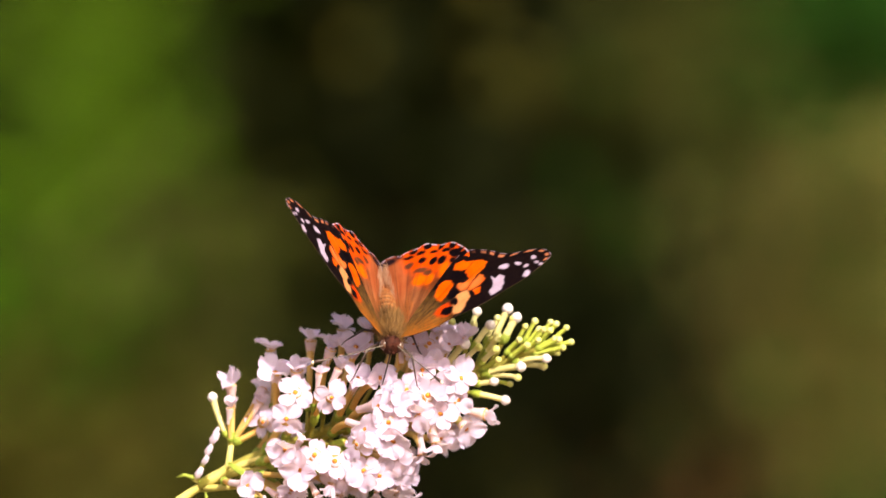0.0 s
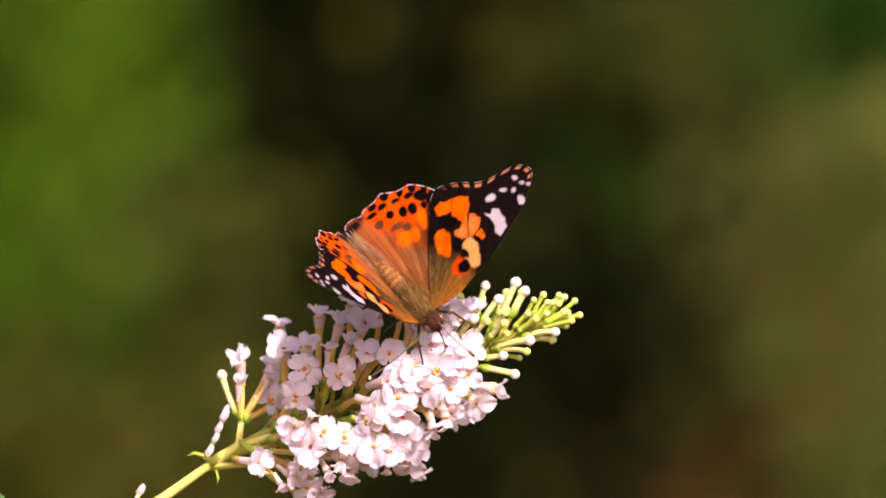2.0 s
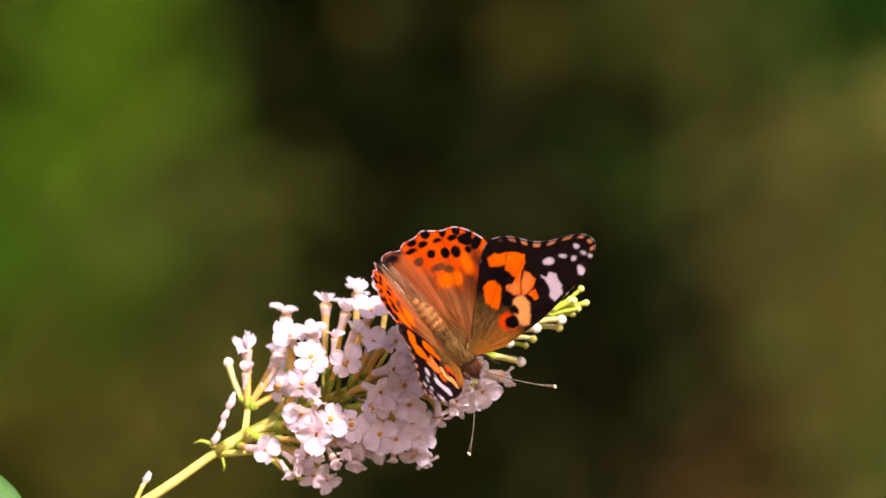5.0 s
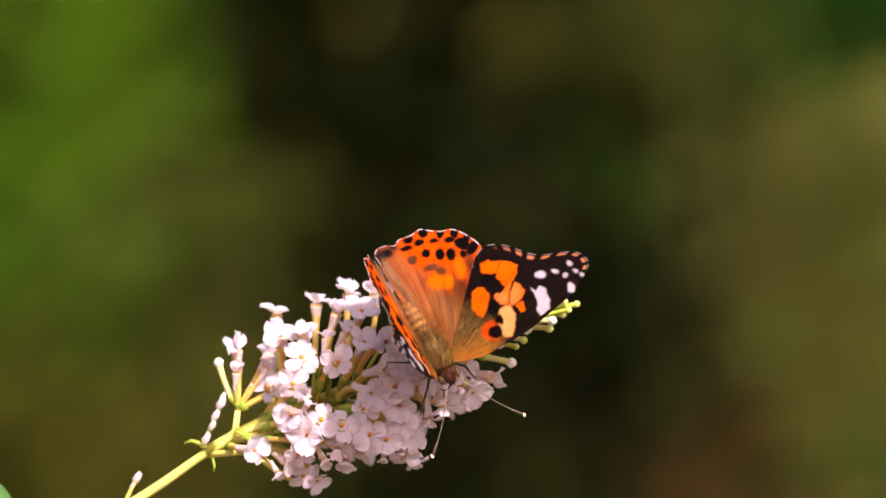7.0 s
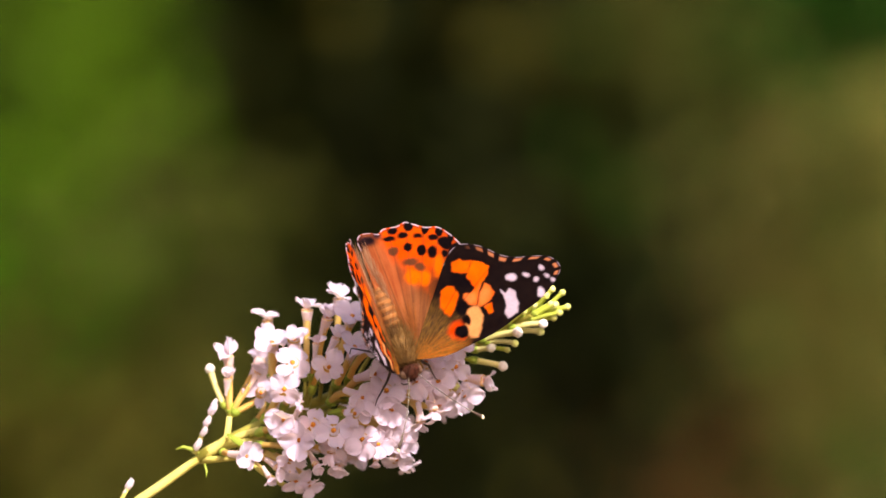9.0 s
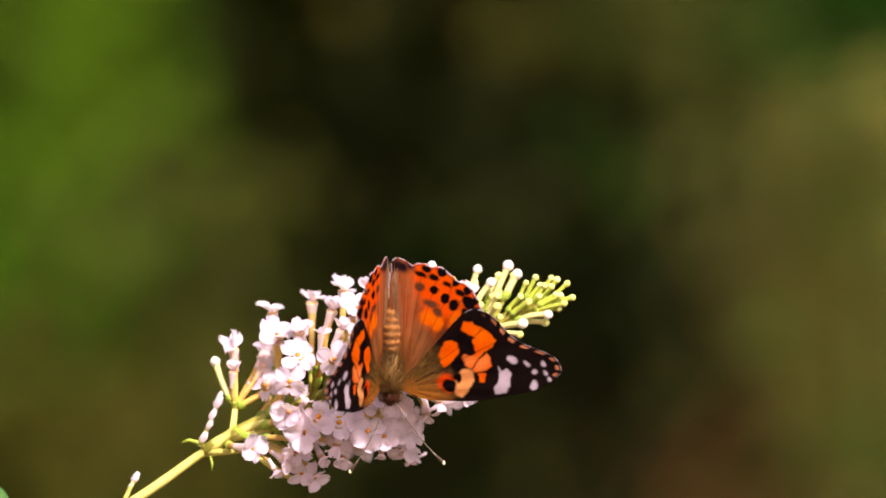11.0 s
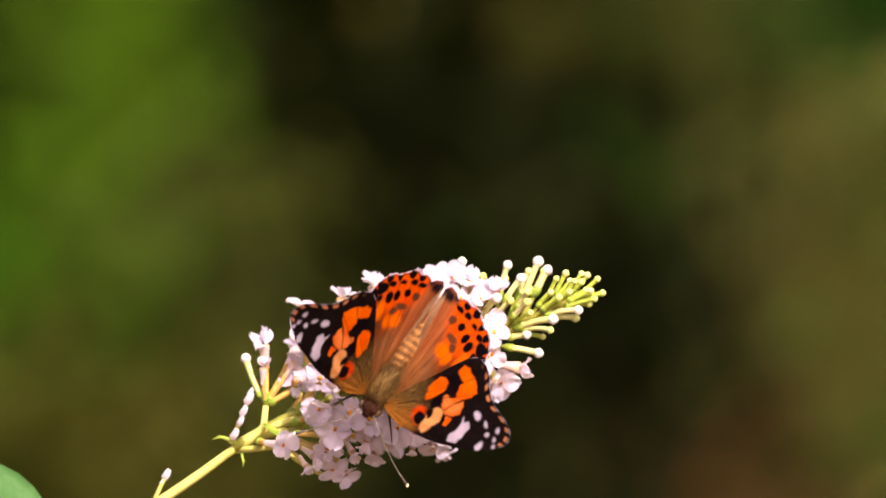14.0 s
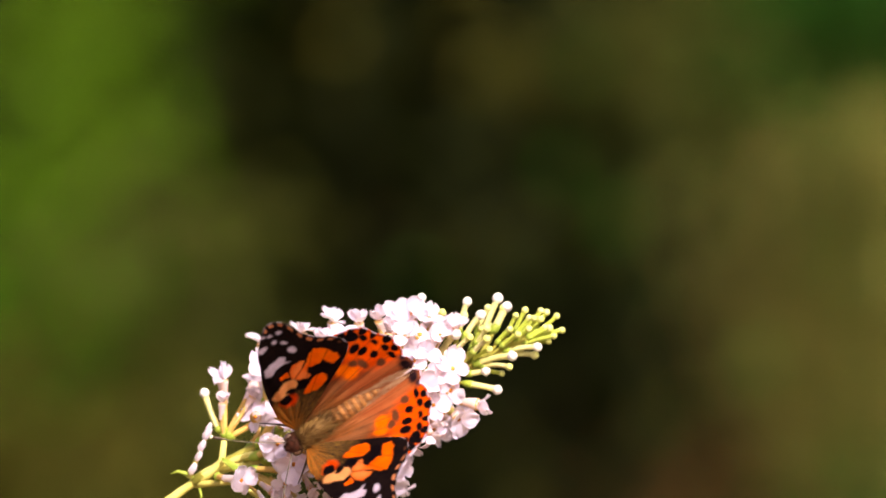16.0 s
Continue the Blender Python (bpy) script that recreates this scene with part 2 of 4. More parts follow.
leafy("shrub", "dry olive-brown twiggy shrub", OLIVE, (0.225, 5.3, 1.47), (0.06, 0.08, 0.10), 360, 0.026, 13, 4, 7)
leafy("shrub", "dark green shrub, shade put into leaf colour", DEEP, (0.22, 4.6, 1.34), (0.03, 0.05, 0.06), 48, 0.030, 15, 3, 7)
leafy("shrub", "low shrub with russet leaves", RUSSET, (0.240, 4.55, 1.066), (0.05, 0.06, 0.02), 300, 0.020, 14, 3, 6)
leafy("shrub", "deep green shrub, shade put into leaf colour", DEEP, (0.345, 4.4, 1.51), (0.035, 0.06, 0.05), 1100, 0.024, 9, 3)




# ---- the blossom ----
def spot(u, v, w=0.0):
    """A place in mm across, up and towards the viewer, about the point that the camera faces."""
    return Vector((u, -w, v)) * MM


NODE, TIP = Vector((-44.8, -39.2)), Vector((22.3, -10.4))
LENGTH = (TIP - NODE).length
AXIS = (TIP - NODE).normalized()
ACROSS = Vector((-AXIS.y, AXIS.x))
GIRTH_AT = [-4, 0, 12, 30, 45, 60, 70, 76]
GIRTH = [2, 9, 15.5, 18, 15, 9, 5, 1.5]
FORK = spot(-39.0, -31.3, 1.5)      # where the lowest side branch divides


def seat(u, v, rng, far=False, dip=1.5):
    """Where a floret at (u, v) stands on the spindle of the panicle, and the foot of its stalk on the rachis."""
    d = Vector((u, v)) - NODE
    s, e = d.dot(AXIS), d.dot(ACROSS) - 0.8
    r = float(np.interp(s, GIRTH_AT, GIRTH))
    w = math.sqrt(max(0.0, r * r - e * e)) - rng.uniform(0, dip)
    if far:
        w = -w
    lead = min(11.0, 4.0 + 0.14 * s) * rng.uniform(0.85, 1.15)
    foot = NODE + AXIS * max(1.0, s - lead) + ACROSS * e * 0.12
    foot = spot(foot.x, foot.y, w * 0.15)
    if u < -33 and v > -30 and e > 6:
        foot = FORK
        w *= 0.3
    return spot(u, v, w), foot


def petal_mesh(name, curl, width, wave):
    """A rounded corolla lobe, a thin shell that curls at its rim; its foot is at the origin and it reaches along +x."""
    bm = bmesh.new()
    nu, nv = 7, 10
    sheets = []
    for side in (0, 1):
        rows = []
        for i in range(nu + 1):
            a = i / nu
            half = width * (0.34 + 0.66 * math.sin(math.pi / 2 * min(1.0, a / 0.60))) * math.sqrt(max(0.10, 1 - (max(0.0, a - 0.52) / 0.50) ** 2))
            row = []
            for j in range(nv + 1):
                b = j / nv * 2 - 1
                x = 0.38 + 2.65 * a + 0.14 * a * math.sin(5 * b + wave) + 0.07 * a * math.sin(13 * b + 2 * wave) - 0.22 * a * math.exp(-((b - 0.15 * math.sin(wave)) / 0.25) ** 2)
                z = 0.22 * math.sin(a * 2.2) - curl * a * a + 0.26 * (b * b) * a + a * a * (0.22 * math.sin(4.2 * b + wave) + 0.07 * math.sin(11 * b - wave)) - 0.12 * a * math.exp(-(b / 0.12) ** 2)
                row.append(bm.verts.new(Vector((x, b * half, z - 0.10 * side)) * MM))
            rows.append(row)
        sheets.append(rows)
        for i in range(nu):
            for j in range(nv):
                q = (rows[i][j], rows[i + 1][j], rows[i + 1][j + 1], rows[i][j + 1])
                bm.faces.new(q if side == 0 else q[::-1])
    t, b = sheets
    rim_t = t[0] + [r[-1] for r in t[1:]] + t[-1][-2::-1] + [r[0] for r in t[-2:0:-1]]
    rim_b = b[0] + [r[-1] for r in b[1:]] + b[-1][-2::-1] + [r[0] for r in b[-2:0:-1]]
    for k in range(len(rim_t)):
        j = (k + 1) % len(rim_t)
        bm.faces.new((rim_t[j], rim_t[k], rim_b[k], rim_b[j]))
    return mesh_of(name, bm, PETAL)


def throat_mesh():
    """The mouth of the tube: a raised pale ring round an orange hollow."""
    bm = bmesh.new()
    sweep(bm, [Vector((0, 0, z)) * MM for z in (-4.6, -3.2, -2.0, -1.0, -0.3, 0.0, 0.04)], [r * MM for r in (0.60, 0.68, 0.82, 1.0, 1.14, 0.98, 0.44)], 12, False, 1)
    sweep(bm, [Vector((0, 0, z)) * MM for z in (0.03, -0.12, -0.40)], [r * MM for r in (0.44, 0.34, 0.14)], 12, True, 0)
    return mesh_of("throat", bm, [THROAT, PETAL])


def bend_through(a, b, start, end, n):
    """Points on a curve from a to b that leaves along start and arrives along end, both given with their pull."""
    out = []
    c, d = a + start, b - end
    for i in range(n + 1):
        t = i / n
        out.append(a * (1 - t) ** 3 + 3 * c * t * (1 - t) ** 2 + 3 * d * t * t * (1 - t) + b * t ** 3)
    return out


# florets: place across and up in mm, heading of the mouth on the picture's plane and towards the viewer in degrees, size
LEFT = [
    (-39.6, -18.7, 92, 10, 0.95), (-33.3, -22.2, 60, 10, 0.69), (-32.4, -12.1, 100, 22, 0.9), (-31.1, -16.8, 98, 38, 1.05), (-27.0, -15.5, 92, 25, 1.05),
    (-24.7, -9.9, 84, 14, 1), (-18.8, -7.8, 84, 12, 0.98), (-20.3, -11.6, 72, 18, 0.95), (-15.9, -11.8, 70, 42, 1.1), (-33.6, -26.8, 170, 60, 1),
    (-28.6, -26.0, 280, 86, 1.15), (-27.2, -20.6, 100, 58, 1.1), (-20.1, -22.0, 320, 66, 0.95), (-22.7, -16.6, 86, 15, 0.6), (-18.6, -15.5, 62, 12, 0.75),
    (-15.4, -17.6, 60, 50, 1.1), (-35.0, -38.5, 350, 45, 0.98), (-31.0, -42.9, 305, 15, 0.5), (-39.3, -23.3, 86, 10, 0.68),
]
CORE = [
    (-11.1, -17.7, 20, 52, 1.1), (-6.4, -20.0, 30, 76, 1.12), (-3.6, -16.1, 60, 70, 1), (-11.3, -22.8, 12, 46, 1.12),
    (-9.7, -26.2, 300, 80, 1.1), (-2.5, -20.9, 20, 82, 1.12), (-4.4, -24.5, 250, 70, 1), (0.0, -24.4, 330, 74, 1.05), (3.8, -17.4, 40, 58, 1.15),
    (3.4, -21.8, 350, 62, 0.95), (-13.6, -27.6, 335, 45, 1.05), (-8.7, -30.0, 282, 62, 1.12), (-15.9, -30.4, 200, 55, 0.9), (-8.1, -33.1, 300, 62, 1),
    (0.1, -19.3, 45, 60, 0.95), (-7.2, -22.7, 0, 70, 0.9),
]
LOW = [
    (-19.5, -33.2, 100, 72, 1.1), (-23.4, -32.2, 120, 72, 1.15), (-29.0, -31.7, 190, 66, 1.1), (-25.5, -29.2, 60, 20, 0.55), (-26.0, -35.5, 220, 70, 1.15),
    (-18.7, -36.8, 260, 70, 1.1), (-14.1, -35.2, 300, 82, 1.1), (-11.0, -36.3, 310, 66, 1.05), (-6.3, -35.6, 330, 56, 1.05), (-7.6, -39.6, 295, 40, 0.95),
    (-5.8, -41.2, 285, 15, 0.8), (-11.7, -40.0, 268, 15, 0.5), (-18.5, -41.1, 265, 28, 0.7), (-22.5, -40.2, 300, 35, 0.65), (-20.1, -38.7, 262, 15, 0.7),
    (-27.5, -39.3, 250, 60, 0.95), (-29.4, -40.7, 330, 35, 0.7), (-26.3, -43.5, 285, 50, 1), (-23.7, -44.4, 300, 40, 0.85),
]
RIGHT = [
    (-3.2, -33.4, 275, 12, 0.85), (-0.7, -31.0, 282, 14, 0.8), (0.2, -29.4, 292, 32, 0.85), (4.9, -27.5, 312, 50, 1.05), (9.6, -24.6, 346, 22, 1.02),
    (-6.9, -7.3, 98, 45, 1), (-4.3, -7.1, 92, 50, 1.05), (-0.9, -7.7, 80, 40, 1), (4.1, -9.4, 65, 30, 0.8), (1.2, -11.0, 70, 45, 0.9),
    (-2.6, -11.0, 85, 60, 1), (-5.5, -11.0, 95, 30, 0.9), (-1.6, -14.1, 70, 60, 0.95), (-10.6, -7.8, 105, 25, 0.8), (-14.3, -8.1, 98, 20, 0.85),
    (-8.4, -9.8, 95, 15, 0.9),
]
# buds: place of the tip and of the foot of the tube in mm, and the kind: 0 small, 1 cream, 2 white
BUDS = [
    (23.9, -10.5, 17.2, -12.1, 0), (22.4, -11.6, 16.7, -12.7, 0), (22.9, -7.8, 19.8, -10.8, 0), (21.6, -10.0, 17.7, -11.9, 0), (21.0, -7.1, 18.5, -10.3, 0),
    (19.9, -6.8, 17.4, -10.4, 0), (18.6, -8.2, 16.7, -10.8, 0), (17.0, -6.7, 14.9, -10.3, 0), (17.7, -10.2, 15.1, -11.9, 0), (15.7, -11.3, 12.5, -12.8, 0),
    (15.2, -7.7, 13.5, -10.9, 0), (14.2, -10.3, 11.4, -12.2, 0), (18.9, -15.2, 14.1, -14.2, 1), (14.1, -17.4, 9.4, -16.0, 1), (12.9, -6.3, 10.9, -10.5, 1),
    (10.1, -6.3, 7.5, -10.5, 1), (5.6, -7.6, 4.4, -11.0, 1), (6.7, -11.8, 3.6, -13.6, 1), (9.9, -10.1, 7.8, -13.0, 1),
]
LONG_BUDS = [
    (9.8, -12.1, 7.6, -13.9, 1), (1.5, -7.2, 0.2, -12.1, 1), (3.2, -25.4, 0.1, -24.7, 1), (19.4, -13.7, 13.7, -13.3, 2), (14.7, -15.3, 7.6, -15.6, 2),
    (9.8, -18.1, 6.6, -18.7, 2), (12.0, -21.7, 6.2, -20.2, 2), (11.9, -4.4, 9.2, -10.5, 2), (13.6, -6.0, 11.3, -10.4, 2), (8.8, -7.6, 4.7, -11.2, 2),
    (6.2, -5.1, 4.4, -9.4, 2), (3.6, -8.4, 1.9, -11.5, 2), (4.2, -11.2, 0.0, -14.4, 2), (-2.4, -4.4, -2.1, -9.5, 2), (2.7, -15.0, -1.5, -17.9, 2),
    (-42.8, -22.3, -40.7, -29.9, 2),
]


def blossom():
    rng = random.Random(11)
    spray = new("flower_panicle")
    spray.location = (0, 0, HEIGHT)
    tagged(spray, "white lilac butterfly-bush panicle on a yellow-green stem", "flower")
    # stem: from the ground, arching up to the panicle
    bm = bmesh.new()
    ends = [Vector((-0.42, 0.10, -HEIGHT - 0.03)), Vector((-0.36, 0.09, -0.9)), Vector((-0.24, 0.06, -0.4)), Vector((-0.13, 0.02, -0.112)), Vector((-0.085, 0.006, -0.0660)), spot(-57.0, -47.9), spot(NODE.x - 1.0, NODE.y - 0.8), spot(-39.5, -35.9)]
    pts = []
    for i in range(len(ends) - 1):
        a, b, c, d = ends[max(i - 1, 0)], ends[i], ends[i + 1], ends[min(i + 2, len(ends) - 1)]
        for k in range(8):
            t = k / 8
            pts.append(0.5 * (2 * b + (c - a) * t + (2 * a - 5 * b + 4 * c - d) * t * t + (3 * b - a - 3 * c + d) * t ** 3))
    pts.append(ends[-1])
    n = len(pts) - 1
    radii = [(1.6 - 0.95 * i / n) * MM for i in range(n + 1)]
    for k, r in zip(range(9), (0.78, 0.85, 1.0, 1.15, 1.15, 1.05, 0.9, 0.8, 0.65)):
        radii[n - 8 + k] = r * MM
    sweep(bm, pts, radii, 10)
    stem = part("stem", mesh_of("stem", bm, STEM), spray)
    bm = bmesh.new()
    roots, ways = [], []
    for _ in range(700):
        i = rng.randrange(n - 26, n)
        a = rng.uniform(0, 6.28)
        out = Vector((math.cos(a) * 0.5, math.sin(a), math.cos(a) * 0.9)).normalized()
        roots.append(pts[i].lerp(pts[i + 1], rng.random()) + out * radii[i] * 0.9)
        ways.append(out + Vector((0.3, 0, 0.2)))
    hairs(bm, roots, ways, 0.30 * MM, 0.05 * MM, rng)
    part("down", mesh_of("down", bm, DOWN, False), stem, kind="stuff")
    bm = bmesh.new()
    axis = [spot(*(NODE + AXIS * (LENGTH * i / 14) + ACROSS * (1.6 * math.sin(math.pi * i / 14) + 0.4 * math.sin(i * 0.9)))) for i in range(15)]
    sweep(bm, axis, [(1.2 - 0.75 * i / 14) * MM for i in range(15)], 8)
    part("rachis", mesh_of("rachis", bm, TWIGS), spray)

    petals = [petal_mesh("petal", c, w, f) for c, w, f in ((0.3, 1.52, 0.4), (0.9, 1.62, 2.1), (-0.4, 1.46, 3.6), (1.5, 1.56, 5.0), (0.6, 1.42, 1.3), (0.1, 1.66, 4.2))]
    throat = throat_mesh()

    def stalked(name, m, p, way, foot, length, size, mats, swell, cup_size=1.0):
        """A tube behind a mouth at p, in its calyx, and the green stalk that carries it from the rachis."""
        span = (p - foot).length
        pull = min(length * 0.75 * MM, span * 0.55)
        line = bend_through(p, foot, -way * pull, (foot - p).normalized() * span * 0.30, 16)
        back, walked, cut = m.inverted(), 0.0, 16
        for i in range(1, 17):
            walked += (line[i] - line[i - 1]).length
            if walked > length * MM:
                cut = i
                break
        cut = max(5, min(cut, 14))
        local = [back @ q for q in line]
        bm = bmesh.new()
        tube = local[:cut + 1]
        radii = [float(np.interp(i / cut, (0, 0.12, 0.35, 0.7, 1.0), swell)) * MM for i in range(cut + 1)]
        sweep(bm, tube[::-1], radii[::-1], 8)
        cup = [local[cut + 1], local[cut], local[cut - 1], local[cut - 1].lerp(local[cut - 2], 0.6)]
        sweep(bm, cup, [r * cup_size * MM for r in (0.42, 0.80, 0.86, 0.80)], 8, True, 1)
        ob = part(name, mesh_of(name, bm, [mats, SEPAL]), spray, m=m)
        bm = bmesh.new()
        k = 1 / size
        sweep(bm, local[cut:], [float(np.interp(i, (cut, 16), (0.30, 0.46))) * MM * k for i in range(cut, 17)], 6)
        part("pedicel", mesh_of("pedicel", bm, TWIGS), ob)
        return ob

    def floret(p, way, foot, size):
        size *= 1.02
        m = along(way, p, rng.uniform(0, 1.57)) @ Matrix.Scale(size, 4)
        ob = stalked("floret", m, p, way, foot, 12.5 * min(1, size), size, TUBE, (1.15, 0.74, 0.58, 0.58, 0.55))
        part("throat", throat, ob)
        droop, tilt = rng.choice((0, 0, 1, 2, 3, 5)), rng.choice((-40, -30, -20, -10, 2, 14))
        if size < 0.77:
            tilt = -58
        narrow, loose = 1.0, 18
        if size >= 0.77 and way.y > -0.5:
            tilt, narrow, loose = rng.choice((-62, -50, -40)), 0.80, 28
        for q in range(4):
            lobe = pose(0, 0, 0.06 * MM * (q % 2), 0, 0, 90 * q + rng.uniform(-10, 10)) @ pose(0, 0, 0, rng.uniform(-24, 24), tilt + rng.uniform(-loose, loose), 0)
            part("petal", petals[(droop + rng.choice((0, 0, 1, 2))) % 6], ob, m=lobe @ Matrix.Diagonal((1, narrow, 1, 1)) @ Matrix.Scale(rng.uniform(0.84, 1.20), 4))

    for group in (LEFT, CORE, LOW, RIGHT):
        for u, v, heading, front, size in group:
            p, foot = seat(u, v, rng)
            h, f = radians(heading + rng.uniform(-6, 6)), radians(front)
            way = Vector((math.cos(h) * math.cos(f), -math.sin(f), math.sin(h) * math.cos(f)))
            floret(p - way * (1.5 if front < 30 else 0.8) * size * MM, way, foot, size)
    # florets on the far side of the spindle
    for i in range(34):
        s, a = rng.uniform(12, 56), rng.uniform(-0.85, 0.85)
        r = float(np.interp(s, GIRTH_AT, GIRTH)) * 0.93
        q = NODE + AXIS * s + ACROSS * (r * math.sin(a) + 0.8)
        p, foot = seat(q.x, q.y, rng, True)
        floret(p, ((p - foot).normalized() + Vector((0, 0.6, 0))).normalized(), foot, rng.uniform(0.9, 1.1))
    # buds: small green ones at the tip, then cream and white ones
    looks = ((0.64, 0.44, BUD, KNOB), (0.76, 0.50, CREAM, KNOB), (0.94, 0.58, CREAM, WHITEBUD))
    knobs = []
    for k, (knob, thick, tube, cap) in enumerate(looks):
        bm = bmesh.new()
        tip = [Vector((0, 0, knob * (-1.0 + 1.75 * i / 9))) * MM for i in range(10)]
        sweep(bm, tip, [knob * MM * max(0.12, math.sin(math.pi * min(1.0, 0.16 + 0.81 * i / 9)) ** 0.6) * (1 + 0.05 * math.sin(i * 2.0)) for i in range(10)], 12)
        knobs.append(mesh_of("bud_tip", bm, cap))

    def bud(p, foot, kind):
        knob, thick, tube, cap = looks[kind]
        way = (p - foot).normalized()
        d = Vector((foot.x, foot.z)) / MM - NODE
        root = NODE + AXIS * max(1.0, d.dot(AXIS) - (3.0 if kind == 0 else 5.0))
        root = FORK if foot.x < -0.034 else spot(root.x, root.y, -foot.y / MM * 0.4)
        size = rng.uniform(0.90, 1.10)
        m = along(way, p, rng.uniform(0, 6.28)) @ Matrix.Scale(size, 4)
        ob = stalked("bud", m, p, way, root, (p - foot).length / MM, size, tube, [thick * r for r in (1.15, 1.0, 0.92, 1.0, 0.95)], (0.66, 0.8, 0.9)[kind])
        part("bud_tip", knobs[kind], ob)

    for u, v, a, b, kind in BUDS + LONG_BUDS:
        d = Vector((u, v)) - NODE
        r = float(np.interp(d.dot(AXIS), GIRTH_AT, GIRTH))
        e = d.dot(ACROSS) - 0.8
        w = math.sqrt(max(0.0, r * r - e * e)) * rng.uniform(0.35, 0.95)
        bud(spot(u, v, w), spot(a, b, w * 0.5), kind)
    # more small buds round the tip
    for i in range(9):
        s, a = rng.uniform(56, 72), rng.uniform(0.9, 5.4)
        r = float(np.interp(s, GIRTH_AT, GIRTH)) * 0.62
        q = NODE + AXIS * s + ACROSS * (r * math.sin(a) + 0.9)
        p = spot(q.x, q.y, -r * math.cos(a))
        f = NODE + AXIS * (s - 3.6) + ACROSS * (0.45 * r * math.sin(a) + 0.9)
        bud(p, spot(f.x, f.y, -0.4 * r * math.cos(a)), 0)
    # side branches low on the stem
    for rows, thick in ((((-44.6, -39.4, 0), (-41.9, -37.6, 0.5), (-39.4, -35.2, 1.2), (-39.0, -31.3, 1.5)), (0.9, 0.85, 0.7, 0.55)),
                        (((-44.4, -39.6, 0), (-41.0, -39.3, 1.5), (-37.6, -39.0, 2.5), (-36.0, -38.8, 3)), (0.7, 0.6, 0.5, 0.42)),
                        (((-35.5, -39.6, 2.5), (-33.6, -41.0, 2.5), (-31.6, -42.4, 2.5), (-28.4, -44.2, 2)), (0.4, 0.5, 0.55, 0.5)),
                        (((-41.5, -37.4, 0), (-37.0, -35.0, 1), (-32.0, -33.2, 3), (-27.5, -32.0, 6)), (0.8, 0.7, 0.55, 0.45)),
                        (((-40.0, -37.0, 0), (-34.0, -35.5, 2), (-29.0, -34.0, 5), (-25.0, -33.5, 8)), (0.7, 0.6, 0.5, 0.4))):
        bm = bmesh.new()
        sweep(bm, [spot(*q) for q in rows], [r * MM for r in thick], 8)
        part("side_branch", mesh_of("side_branch", bm, STEM), spray)
    # withered buds on one short twig, and one on the stem
    for rows, thick in ((((-45.5, -38.4, 1), (-44.6, -36.0, 1), (-43.2, -32.6, 1), (-41.9, -29.6, 1)), (0.6, 0.45, 0.4, 0.3)),
                        (((-57.6, -44.5, 2), (-58.5, -46.0, 2), (-59.6, -48.4, 1.2), (-60.5, -51.0, 0)), (0.3, 0.4, 0.45, 0.6))):
        bm = bmesh.new()
        sweep(bm, [spot(*q) for q in rows], [r * MM for r in thick], 6)
        part("twig", mesh_of("twig", bm, STEM), spray)
    for u, v, r in ((-44.8, -36.6, 0.95), (-43.7, -34.2, 0.8), (-43.1, -32.3, 0.9), (-42.1, -30.0, 1.05), (-41.8, -28.8, 0.7), (-57.5, -44.1, 0.95), (-58.4, -45.6, 0.5)):
        bm = bmesh.new()
        blob(bm, (0, 0, 0), (r * 0.75 * MM, r * 1.25 * MM, r * 0.75 * MM), 8, 10, 0.35)
        part("withered_bud", mesh_of("withered_bud", bm, PETAL), spray, m=along((0.45, -0.2, 0.9), spot(u, v, 2), 0) @ pose(0, 0, 0, 90, 0, 0))
    # narrow bracts at the node and a small leaf at the fork
    for rows, thick in ((((-44.7, -38.3, 1), (-46.2, -37.5, 1), (-47.6, -37.1, 1), (-49.0, -37.6, 1)), (0.35, 0.42, 0.32, 0.08)),
                        (((-43.6, -40.2, 1), (-43.2, -41.6, 1.4), (-43.3, -42.8, 1.6)), (0.2, 0.26, 0.06))):
        bm = bmesh.new()
        sweep(bm, [spot(*q) for q in rows], [r * MM for r in thick], 6)
        part("bract", mesh_of("bract", bm, SEPAL), spray)
    bm = bmesh.new()
    rows = []
    for i in range(7):
        a = i / 6
        c, half = Vector((-39.4 + 4.4 * a, -34.6 - 2.9 * a)), 0.55 * math.sin(math.pi * (0.06 + 0.94 * a)) ** 1.3
        rows.append([bm.verts.new(spot(c.x + 0.55 * half * j, c.y + 0.83 * half * j, 2.6 + 0.3 * abs(j) + 0.6 * a)) for j in (-1, 0, 1)])
    for a, b in zip(rows, rows[1:]):
        for j in (0, 1):
            bm.faces.new((a[j], b[j], b[j + 1], a[j + 1]))
    bract = part("bract", mesh_of("bract", bm, SEPAL), spray, "small pointed green leaf")
    bract.modifiers.new("thickness", "SOLIDIFY").thickness = 0.2 * MM
    return spray


def leaf_mesh(length, width):
    """A lance-shaped leaf along +x with a folded midrib."""
    bm = bmesh.new()
    rows = []
    n, c = 18, 6
    for i in range(n + 1):
        a = i / n
        half = width * math.sin(math.pi * min(1, a * 0.98 + 0.01)) ** 0.75
        rows.append([bm.verts.new(Vector((length * a, half * (j / c * 2 - 1), 0.16 * half * abs(j / c * 2 - 1) - 0.10 * length * a * a + 0.02 * half * math.sin(a * 40))) * MM) for j in range(c + 1)])
    for a, b in zip(rows, rows[1:]):
        for j in range(c):
            bm.faces.new((a[j], b[j], b[j + 1], a[j + 1]))
    me = mesh_of("leaf", bm, LEAF)
    return me


